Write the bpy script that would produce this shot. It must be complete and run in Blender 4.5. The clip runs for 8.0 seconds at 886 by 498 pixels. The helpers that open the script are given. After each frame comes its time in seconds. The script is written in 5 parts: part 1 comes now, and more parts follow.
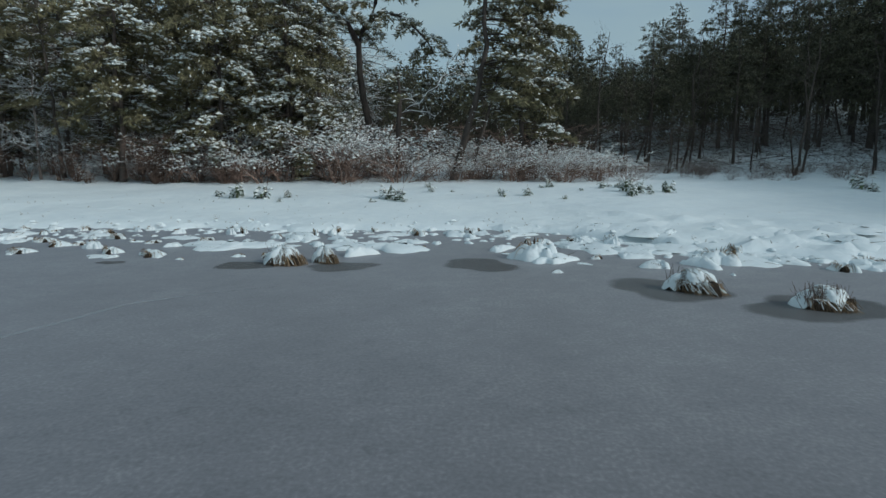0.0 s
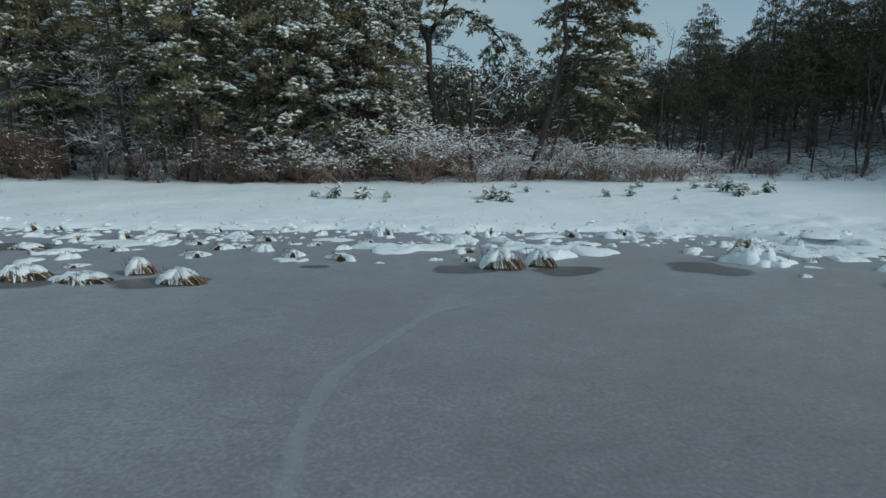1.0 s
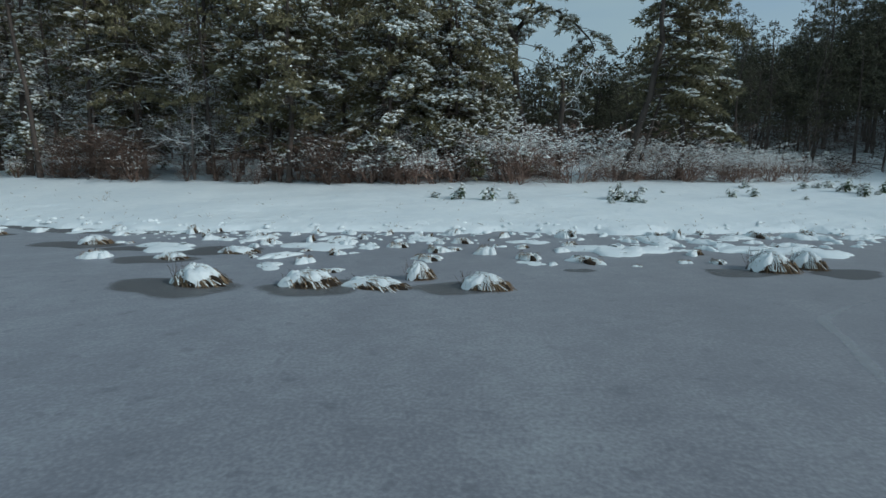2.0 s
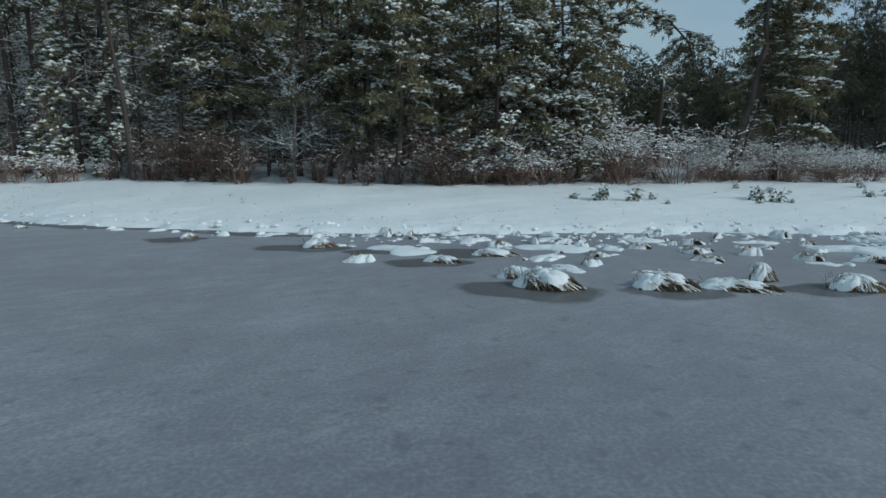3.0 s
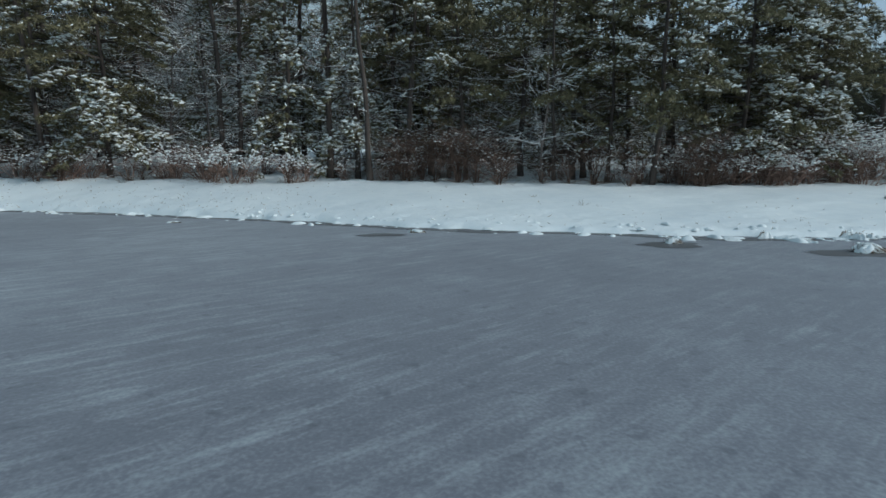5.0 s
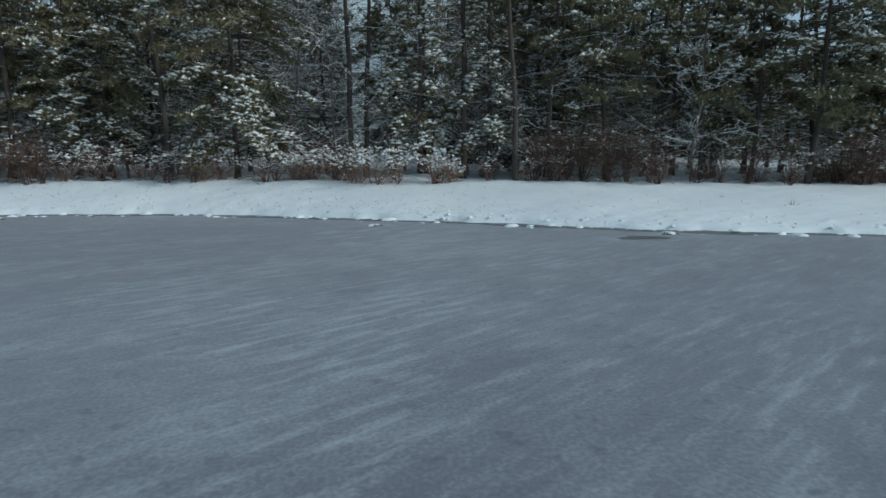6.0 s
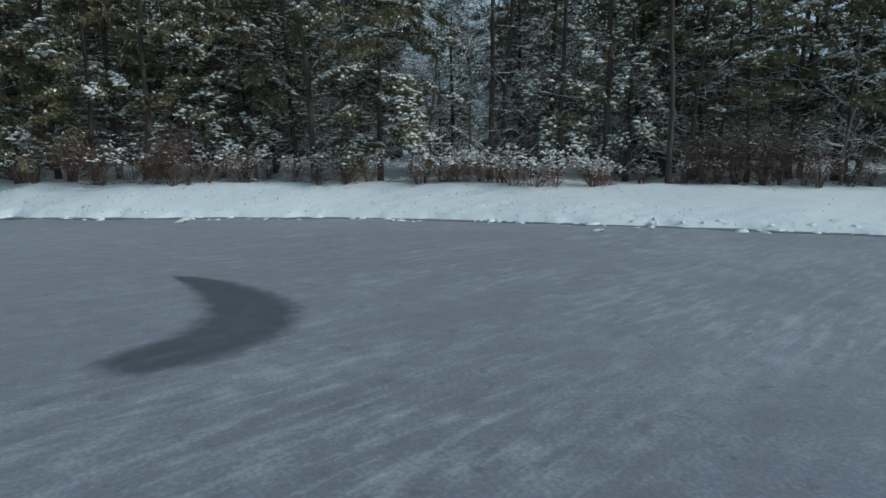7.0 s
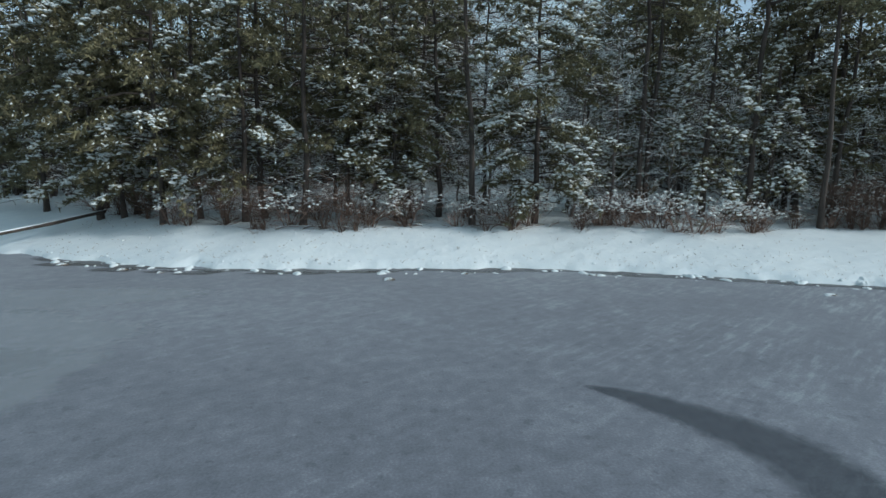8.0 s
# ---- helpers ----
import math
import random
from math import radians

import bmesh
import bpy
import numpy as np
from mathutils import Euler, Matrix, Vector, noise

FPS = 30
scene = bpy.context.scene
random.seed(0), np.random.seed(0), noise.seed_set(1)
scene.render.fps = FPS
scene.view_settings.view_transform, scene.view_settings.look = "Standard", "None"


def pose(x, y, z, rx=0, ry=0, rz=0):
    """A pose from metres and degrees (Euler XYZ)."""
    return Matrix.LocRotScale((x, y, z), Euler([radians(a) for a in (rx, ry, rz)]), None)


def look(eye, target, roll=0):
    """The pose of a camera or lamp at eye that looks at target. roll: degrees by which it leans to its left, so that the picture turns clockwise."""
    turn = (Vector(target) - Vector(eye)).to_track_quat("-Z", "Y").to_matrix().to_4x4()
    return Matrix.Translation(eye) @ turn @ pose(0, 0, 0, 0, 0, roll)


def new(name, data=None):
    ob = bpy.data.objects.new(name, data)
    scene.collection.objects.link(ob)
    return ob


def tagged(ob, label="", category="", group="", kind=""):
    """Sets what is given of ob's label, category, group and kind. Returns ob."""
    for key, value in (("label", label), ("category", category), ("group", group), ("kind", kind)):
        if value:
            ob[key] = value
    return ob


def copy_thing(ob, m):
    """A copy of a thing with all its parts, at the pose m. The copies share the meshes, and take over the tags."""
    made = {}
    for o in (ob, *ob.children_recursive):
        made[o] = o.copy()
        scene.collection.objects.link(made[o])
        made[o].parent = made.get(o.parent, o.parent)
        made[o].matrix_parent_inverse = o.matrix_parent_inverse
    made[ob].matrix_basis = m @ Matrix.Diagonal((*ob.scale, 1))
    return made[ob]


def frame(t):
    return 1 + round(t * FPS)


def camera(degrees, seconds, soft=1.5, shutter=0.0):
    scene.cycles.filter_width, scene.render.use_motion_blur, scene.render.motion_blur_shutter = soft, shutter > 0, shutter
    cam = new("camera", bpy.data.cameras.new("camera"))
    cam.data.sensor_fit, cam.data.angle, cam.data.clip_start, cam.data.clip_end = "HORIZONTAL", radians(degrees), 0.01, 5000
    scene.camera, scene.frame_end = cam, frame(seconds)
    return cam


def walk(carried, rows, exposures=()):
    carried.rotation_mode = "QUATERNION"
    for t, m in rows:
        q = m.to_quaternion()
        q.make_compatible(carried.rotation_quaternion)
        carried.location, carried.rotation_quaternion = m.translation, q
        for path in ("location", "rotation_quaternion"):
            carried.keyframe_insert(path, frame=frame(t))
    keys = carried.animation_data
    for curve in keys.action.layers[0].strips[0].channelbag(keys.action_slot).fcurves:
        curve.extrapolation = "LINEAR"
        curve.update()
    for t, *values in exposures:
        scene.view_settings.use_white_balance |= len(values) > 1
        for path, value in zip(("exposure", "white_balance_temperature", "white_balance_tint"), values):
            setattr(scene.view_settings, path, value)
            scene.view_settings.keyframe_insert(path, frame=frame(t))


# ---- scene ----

# The drone's path: seconds, x, y, z, yaw, pitch, roll.
cam = camera(80.0, 8.0, 1.5)
PATH = [
    (0.0, 0.711, 0.545, 1.883, 5.04, -9.40, 0.02),
    (0.5, -1.289, 0.603, 1.875, 4.60, -9.39, -0.03),
    (1.0, -3.446, 0.689, 1.860, 4.12, -9.40, -0.08),
    (1.5, -5.742, 0.699, 1.859, 3.75, -9.34, 0.04),
    (1.7, -6.723, 0.660, 1.875, 3.61, -9.39, -0.01),
    (2.8, -12.631, 0.713, 1.802, 2.22, -9.19, 0.12),
    (3.0, -13.790, 0.741, 1.800, 1.89, -9.11, 0.13),
    (3.5, -16.787, 0.784, 1.844, 1.03, -9.19, 0.08),
    (4.0, -19.870, 0.870, 1.905, 0.19, -9.31, 0.05),
    (4.5, -22.920, 0.983, 1.906, -0.34, -9.35, 0.02),
    (4.7, -24.149, 1.055, 1.887, -0.52, -9.28, 0.00),
    (5.8, -31.490, 2.124, 1.857, -1.53, -9.26, 0.25),
    (6.0, -32.840, 2.251, 1.840, -1.78, -9.20, 0.27),
    (6.5, -36.274, 2.527, 1.896, -2.46, -9.28, 0.19),
    (7.0, -39.885, 2.961, 1.959, -3.24, -9.23, 0.00),
    (7.5, -43.565, 3.329, 2.751, -4.06, -9.40, -0.23),
    (8.0, -47.349, 3.778, 3.870, -4.99, -9.42, -0.42),
]
walk(cam, [(t, pose(x, y, z, 90 + pitch, roll, yaw)) for t, x, y, z, yaw, pitch, roll in PATH], [(0.0, -0.09, 5920, 5), (3.0, -0.05, 5790, 5), (6.5, 0.0, 5800, 6), (7.5, 0.11, 5860, 6), (8.0, 0.28, 5880, 6)])

# ---- world and sun ----
SUN_EL, SUN_AZ = 28.0, 109.0          # degrees; azimuth clockwise from +y
world = bpy.data.worlds.new("winter_sky")
scene.world = world
world.use_nodes = True
wn, wl = world.node_tree.nodes, world.node_tree.links
wn.clear()
w_out = wn.new("ShaderNodeOutputWorld")
w_bg = wn.new("ShaderNodeBackground")
w_bg.inputs["Strength"].default_value = 0.111
w_sky = wn.new("ShaderNodeTexSky")
w_sky.sky_type = "NISHITA"
w_sky.sun_disc = False
w_sky.sun_elevation, w_sky.sun_rotation = radians(SUN_EL), radians(SUN_AZ)
w_sky.air_density, w_sky.dust_density = 1.0, 1.5
w_co = wn.new("ShaderNodeTexCoord")
w_map = wn.new("ShaderNodeMapping")
w_map.inputs["Scale"].default_value = (1.0, 1.0, 2.6)
w_noise = wn.new("ShaderNodeTexNoise")
w_noise.inputs["Scale"].default_value = 2.2
w_noise.inputs["Detail"].default_value = 5.0
w_ramp = wn.new("ShaderNodeMapRange")
w_ramp.inputs["From Min"].default_value, w_ramp.inputs["From Max"].default_value = 0.35, 0.68
w_ramp.inputs["To Min"].default_value, w_ramp.inputs["To Max"].default_value = 0.4, 1.0
w_mix = wn.new("ShaderNodeMix")
w_mix.data_type = "RGBA"
w_mix.inputs["B"].default_value = (3.2, 4.0, 4.1, 1.0)
wl.new(w_co.outputs["Generated"], w_map.inputs["Vector"])
wl.new(w_map.outputs["Vector"], w_noise.inputs["Vector"])
wl.new(w_noise.outputs["Fac"], w_ramp.inputs["Value"])
wl.new(w_ramp.outputs["Result"], w_mix.inputs["Factor"])
wl.new(w_sky.outputs["Color"], w_mix.inputs["A"])
wl.new(w_mix.outputs["Result"], w_bg.inputs["Color"])
wl.new(w_bg.outputs["Background"], w_out.inputs["Surface"])

sun = new("sun", bpy.data.lights.new("sun", "SUN"))
sun.data.energy = 1.75
sun.data.angle = radians(6.0)
sun.data.color = (1.0, 0.95, 0.87)
_az, _el = radians(SUN_AZ), radians(SUN_EL)
SUN_WAY = Vector((math.sin(_az) * math.cos(_el), math.cos(_az) * math.cos(_el), math.sin(_el)))
sun.matrix_world = look(SUN_WAY * 100, (0, 0, 0))


# ---- materials ----
def material(name, dark, light, scale=6.0, rough=0.8, bump=0.3, bump_scale=30.0, bump_dist=0.02, island=False, stretch=(1, 1, 1), specular=0.3, second=0.6):
    """Two-scale noise between two colours, with fine relief; island: each loose piece takes its own shade."""
    m = bpy.data.materials.new(name)
    m.use_nodes = True
    n, l = m.node_tree.nodes, m.node_tree.links
    b = n["Principled BSDF"]
    b.inputs["Roughness"].default_value = rough
    b.inputs["Specular IOR Level"].default_value = specular
    co = n.new("ShaderNodeTexCoord")
    mp = n.new("ShaderNodeMapping")
    mp.inputs["Scale"].default_value = stretch
    l.new(co.outputs["Object"], mp.inputs["Vector"])
    n1 = n.new("ShaderNodeTexNoise")
    n1.inputs["Scale"].default_value, n1.inputs["Detail"].default_value = scale, 6.0
    n2 = n.new("ShaderNodeTexNoise")
    n2.inputs["Scale"].default_value, n2.inputs["Detail"].default_value = scale * 7.3, 3.0
    l.new(mp.outputs["Vector"], n1.inputs["Vector"])
    l.new(mp.outputs["Vector"], n2.inputs["Vector"])
    mx = n.new("ShaderNodeMix")
    mx.inputs["Factor"].default_value = 1 - second
    l.new(n1.outputs["Fac"], mx.inputs["A"])
    l.new(n2.outputs["Fac"], mx.inputs["B"])
    src = mx.outputs["Result"]
    if island:
        geo = n.new("ShaderNodeNewGeometry")
        m2 = n.new("ShaderNodeMix")
        m2.inputs["Factor"].default_value = 0.6
        l.new(src, m2.inputs["A"])
        l.new(geo.outputs["Random Per Island"], m2.inputs["B"])
        src = m2.outputs["Result"]
    rp = n.new("ShaderNodeValToRGB")
    rp.color_ramp.elements[0].position, rp.color_ramp.elements[1].position = 0.3, 0.7
    rp.color_ramp.elements[0].color, rp.color_ramp.elements[1].color = (*dark, 1), (*light, 1)
    l.new(src, rp.inputs["Fac"])
    l.new(rp.outputs["Color"], b.inputs["Base Color"])
    if bump:
        n3 = n.new("ShaderNodeTexNoise")
        n3.inputs["Scale"].default_value, n3.inputs["Detail"].default_value = bump_scale, 4.0
        l.new(mp.outputs["Vector"], n3.inputs["Vector"])
        bp = n.new("ShaderNodeBump")
        bp.inputs["Strength"].default_value, bp.inputs["Distance"].default_value = bump, bump_dist
        l.new(n3.outputs["Fac"], bp.inputs["Height"])
        l.new(bp.outputs["Normal"], b.inputs["Normal"])
    return m


SNOW = material("snow", (0.70, 0.765, 0.80), (0.82, 0.87, 0.88), 0.35, 0.65, 0.5, 5.0, 0.06)
SNOW_BOUGH = material("snow_on_branches", (0.70, 0.75, 0.76), (0.88, 0.90, 0.89), 3.0, 0.7, 0.4, 22.0, 0.02, island=True)
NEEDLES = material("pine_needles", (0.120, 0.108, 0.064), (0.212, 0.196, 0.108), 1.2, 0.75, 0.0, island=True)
# the same needles with the far wood's shade put into the colour
NEEDLES_SHADED = material("shaded_pine_needles", (0.040, 0.040, 0.028), (0.118, 0.116, 0.070), 0.6, 0.8, 0.0, island=True)
BARK = material("pine_bark", (0.036, 0.030, 0.027), (0.105, 0.086, 0.074), 5.0, 0.9, 0.8, 18.0, 0.03, stretch=(1, 1, 0.25))
BARK_GREY = material("grey_bark", (0.11, 0.092, 0.084), (0.26, 0.225, 0.205), 5.0, 0.9, 0.6, 20.0, 0.02, stretch=(1, 1, 0.3))
TWIG = material("brown_twigs", (0.125, 0.084, 0.068), (0.34, 0.235, 0.19), 4.0, 0.9, 0.0, island=True)
TWIG_RED = material("red_brown_twigs", (0.068, 0.047, 0.038), (0.19, 0.13, 0.102), 4.0, 0.9, 0.0, island=True)
STRAW = material("dead_grass", (0.075, 0.050, 0.030), (0.34, 0.245, 0.155), 5.0, 0.85, 0.0, island=True)
# dead sedge, with the shade under the snow caps put into its colour
HEART = material("sedge_and_shade", (0.016, 0.012, 0.009), (0.060, 0.043, 0.029), 14.0, 0.95, 0.9, 60.0, 0.02)
LEAF = material("evergreen_leaves", (0.035, 0.055, 0.03), (0.10, 0.13, 0.06), 6.0, 0.5, 0.0, island=True)


def ice_material():
    """Frosted grey pond ice: fine speckle, soft mottling and wind-blown frost streaks."""
    m = bpy.data.materials.new("frosted_ice")
    m.use_nodes = True
    n, l = m.node_tree.nodes, m.node_tree.links
    b = n["Principled BSDF"]
    b.inputs["Roughness"].default_value = 0.50
    b.inputs["Specular IOR Level"].default_value = 0.28
    b.inputs["Sheen Weight"].default_value = 0.22           # standing frost crystals catch the light at a low angle
    b.inputs["Sheen Roughness"].default_value = 0.45
    b.inputs["Sheen Tint"].default_value = (0.85, 0.93, 1.0, 1)
    co = n.new("ShaderNodeTexCoord")

    def noise_at(scale, detail, stretch=(1, 1, 1), turn=0.0, rough=0.55):
        mp = n.new("ShaderNodeMapping")
        mp.inputs["Scale"].default_value = stretch
        mr = n.new("ShaderNodeMapping")
        mr.inputs["Rotation"].default_value = (0, 0, turn)
        t = n.new("ShaderNodeTexNoise")
        t.inputs["Scale"].default_value, t.inputs["Detail"].default_value, t.inputs["Roughness"].default_value = scale, detail, rough
        l.new(co.outputs["Object"], mr.inputs["Vector"])
        l.new(mr.outputs["Vector"], mp.inputs["Vector"])
        l.new(mp.outputs["Vector"], t.inputs["Vector"])
        return t.outputs["Fac"]

    def ranged(v, a, c, lo, hi):
        r = n.new("ShaderNodeMapRange")
        r.inputs["From Min"].default_value, r.inputs["From Max"].default_value = a, c
        r.inputs["To Min"].default_value, r.inputs["To Max"].default_value = lo, hi
        l.new(v, r.inputs["Value"])
        return r.outputs["Result"]

    def sums(a, c, op="ADD"):
        k = n.new("ShaderNodeMath")
        k.operation = op
        l.new(a, k.inputs[0])
        l.new(c, k.inputs[1])
        return k.outputs[0]

    speck = ranged(noise_at(26.0, 2.0), 0.3, 0.7, -0.5, 0.5)
    mottle = ranged(noise_at(1.1, 5.0), 0.3, 0.7, -0.5, 0.5)
    spots = ranged(noise_at(4.2, 2.0), 0.62, 0.70, 0.0, -0.5)
    wide = ranged(noise_at(0.10, 3.0), 0.35, 0.65, -0.5, 0.5)
    streak = ranged(noise_at(6.5, 5.0, (0.17, 1.0, 1.0), radians(-38), 0.62), 0.47, 0.76, 0.0, 1.0)
    fleck = ranged(noise_at(5.0, 4.0, (0.8, 1.0, 1.0), radians(-20), 0.65), 0.35, 0.7, -0.5, 0.5)
    drift = ranged(noise_at(1.3, 3.0, (0.2, 1.0, 1.0), radians(-38), 0.6), 0.45, 0.75, 0.0, 1.0)
    sep = n.new("ShaderNodeSeparateXYZ")
    l.new(co.outputs["Object"], sep.inputs["Vector"])
    where = ranged(sep.outputs["X"], -8.0, -30.0, 0.06, 1.0)
    where = sums(where, ranged(sep.outputs["X"], -39.0, -47.0, 1.0, 0.35), "MULTIPLY")
    patchy = ranged(noise_at(0.25, 2.0), 0.35, 0.6, 0.2, 1.0)
    streak = sums(sums(streak, where, "MULTIPLY"), patchy, "MULTIPLY")
    drift = sums(drift, where, "MULTIPLY")
    thin = sums(ranged(sep.outputs["X"], -36.0, -45.0, 0.0, -1.0), ranged(sep.outputs["Y"], 17.0, 11.0, 0.0, 1.0), "MULTIPLY")
    blotch = sums(ranged(noise_at(3.0, 4.0), 0.4, 0.65, -0.5, 0.5), ranged(sep.outputs["X"], -33.0, -42.0, 0.0, 1.0), "MULTIPLY")
    spots = sums(spots, ranged(sep.outputs["X"], 3.0, -12.0, 0.3, 1.0), "MULTIPLY")
    total = None
    for v, k in ((thin, 0.13), (blotch, 0.2), (speck, 0.34), (mottle, 0.20), (spots, 0.5), (wide, 0.22), (fleck, 0.15), (drift, 0.22), (streak, 0.62)):
        f = n.new("ShaderNodeMath")
        f.operation = "MULTIPLY"
        f.inputs[1].default_value = k
        l.new(v, f.inputs[0])
        total = f.outputs[0] if total is None else sums(total, f.outputs[0])
    rp = n.new("ShaderNodeValToRGB")
    el = rp.color_ramp.elements
    el[0].position, el[0].color = 0.0, (0.105, 0.114, 0.136, 1)
    el[1].position, el[1].color = 1.0, (0.345, 0.38, 0.41, 1)
    mid = el.new(0.45)
    mid.color = (0.178, 0.188, 0.221, 1)
    l.new(ranged(total, -0.45, 0.6, 0.0, 1.0), rp.inputs["Fac"])
    silt = n.new("ShaderNodeMix")                           # thinner, muddier ice over the marsh in the east
    silt.data_type, silt.blend_type = "RGBA", "MULTIPLY"
    silt.inputs["B"].default_value = (1.06, 0.98, 0.90, 1)
    l.new(ranged(sep.outputs["X"], -12.0, 2.0, 0.0, 1.0), silt.inputs["Factor"])
    l.new(rp.outputs["Color"], silt.inputs["A"])
    l.new(silt.outputs["Result"], b.inputs["Base Color"])
    bp = n.new("ShaderNodeBump")
    bp.inputs["Strength"].default_value, bp.inputs["Distance"].default_value = 0.15, 0.008
    l.new(noise_at(30.0, 3.0), bp.inputs["Height"])
    l.new(bp.outputs["Normal"], b.inputs["Normal"])
    return m


def film_material(name, colour, most, rough=0.35, broken=0.7):
    """A thin film on the ice (meltwater or drifted frost) that thins out to nothing by the mesh's own 'thick' attribute."""
    m = bpy.data.materials.new(name)
    m.use_nodes = True
    n, l = m.node_tree.nodes, m.node_tree.links
    b = n["Principled BSDF"]
    b.inputs["Base Color"].default_value = (*colour, 1)
    b.inputs["Roughness"].default_value = rough
    b.inputs["Specular IOR Level"].default_value = 0.3
    at = n.new("ShaderNodeAttribute")
    at.attribute_name = "thick"
    co = n.new("ShaderNodeTexCoord")
    t = n.new("ShaderNodeTexNoise")
    t.inputs["Scale"].default_value, t.inputs["Detail"].default_value = 5.0, 5.0
    l.new(co.outputs["Object"], t.inputs["Vector"])
    k = n.new("ShaderNodeMath")
    k.operation = "MULTIPLY_ADD"
    l.new(t.outputs["Fac"], k.inputs[0])
    k.inputs[1].default_value = broken
    k.inputs[2].default_value = -broken / 2
    s = n.new("ShaderNodeMath")
    s.operation = "ADD"
    l.new(at.outputs["Fac"], s.inputs[0])
    l.new(k.outputs[0], s.inputs[1])
    r = n.new("ShaderNodeMapRange")
    r.inputs["From Min"].default_value, r.inputs["From Max"].default_value = 0.15, 0.75
    r.inputs["To Max"].default_value = most
    l.new(s.outputs[0], r.inputs["Value"])
    l.new(r.outputs["Result"], b.inputs["Alpha"])
    return m


ICE = ice_material()
MELT = film_material("wet_dark_ice", (0.125, 0.124, 0.120), 0.52)
WET = film_material("damp_ice", (0.080, 0.092, 0.110), 0.50)
FROST = film_material("drifted_frost", (0.48, 0.52, 0.55), 0.27, 0.7, 2.6)


# ---- mesh helpers ----
def mesh_of(name, pieces, smooth=False):
    """One mesh from pieces of (vertices, faces) arrays."""
    vs, starts, loops, at, off = [], [], [], 0, 0
    for v, f in pieces:
        v, f = np.asarray(v, dtype=np.float32).reshape(-1, 3), np.asarray(f, dtype=np.int32)
        if not len(f):
            continue
        k = f.shape[1]
        vs.append(v)
        loops.append((f + off).ravel())
        starts.append(at + np.arange(len(f), dtype=np.int32) * k)
        off += len(v)
        at += f.size
    me = bpy.data.meshes.new(name)
    v, lp, st = np.concatenate(vs), np.concatenate(loops), np.concatenate(starts)
    me.vertices.add(len(v))
    me.vertices.foreach_set("co", v.ravel())
    me.loops.add(len(lp))
    me.loops.foreach_set("vertex_index", lp)
    me.polygons.add(len(st))
    me.polygons.foreach_set("loop_start", st)
    me.polygons.foreach_set("use_smooth", np.full(len(st), smooth, dtype=bool))
    me.update(calc_edges=True)
    return me


def part(name, me, mat, parent, label="", kind=""):
    if isinstance(me, bmesh.types.BMesh):
        bm, me = me, bpy.data.meshes.new(name)
        bm.to_mesh(me)
        bm.free()
    if not me.materials:
        me.materials.append(mat)
    ob = new(name, me)
    ob.parent = parent
    return tagged(ob, label, kind=kind)


def unit(v):
    return v / np.maximum(np.linalg.norm(v, axis=-1, keepdims=True), 1e-6)


def sticks(a, b, ra, rb, sides=3):
    """Tapered little tubes from points a to b."""
    a, b = np.asarray(a, float).reshape(-1, 3), np.asarray(b, float).reshape(-1, 3)
    n = len(a)
    ra, rb = np.broadcast_to(np.asarray(ra, float), (n,)), np.broadcast_to(np.asarray(rb, float), (n,))
    d = unit(b - a)
    h = np.where(np.abs(d[:, 2:3]) > 0.9, np.array([[1.0, 0, 0]]), np.array([[0, 0, 1.0]]))
    u = unit(np.cross(d, h))
    w = np.cross(d, u)
    ang = np.arange(sides) * 2 * np.pi / sides
    ring = u[:, None] * np.cos(ang)[None, :, None] + w[:, None] * np.sin(ang)[None, :, None]
    v = np.concatenate([a[:, None] + ring * ra[:, None, None], b[:, None] + ring * rb[:, None, None]], 1)
    i = np.arange(sides)
    f = np.stack([i, (i + 1) % sides, (i + 1) % sides + sides, i + sides], 1)
    return v.reshape(-1, 3), (f[None] + (np.arange(n) * 2 * sides)[:, None, None]).reshape(-1, 4)


def ribbons(a, b, wa, wb, rng):
    """Thin flat twigs from points a to b, each turned its own way."""
    a, b = np.asarray(a, float).reshape(-1, 3), np.asarray(b, float).reshape(-1, 3)
    n = len(a)
    wa, wb = np.broadcast_to(np.asarray(wa, float), (n,))[:, None], np.broadcast_to(np.asarray(wb, float), (n,))[:, None]
    s = unit(np.cross(b - a, rng.normal(0, 1, (n, 3))))
    v = np.stack([a - s * wa, a + s * wa, b + s * wb, b - s * wb], 1)
    return v.reshape(-1, 3), np.arange(4 * n).reshape(-1, 4)


def ridges_on(a, b, wa, wb):
    """Roof-shaped little ridges of snow lying on twigs from a to b."""
    a, b = np.asarray(a, float).reshape(-1, 3), np.asarray(b, float).reshape(-1, 3)
    n = len(a)
    wa, wb = np.broadcast_to(np.asarray(wa, float), (n,))[:, None], np.broadcast_to(np.asarray(wb, float), (n,))[:, None]
    up = np.array([[0, 0, 1.0]])
    s = unit(np.cross(b - a, up + 1e-3))
    v = np.stack([a - s * wa, a + up * wa * 1.3, a + s * wa, b - s * wb, b + up * wb * 1.3, b + s * wb], 1)
    f = np.array([[0, 1, 4, 3], [1, 2, 5, 4]])
    return v.reshape(-1, 3), (f[None] + (np.arange(n) * 6)[:, None, None]).reshape(-1, 4)


def stems_of(a, b, ra, rb, rng, thin=0.011):
    """Round sticks where thick, ribbons where thin."""
    a, b, ra, rb = np.asarray(a, float), np.asarray(b, float), np.asarray(ra, float), np.asarray(rb, float)
    t = ra < thin
    return [sticks(a[~t], b[~t], ra[~t], rb[~t]), ribbons(a[t], b[t], ra[t], rb[t], rng)]


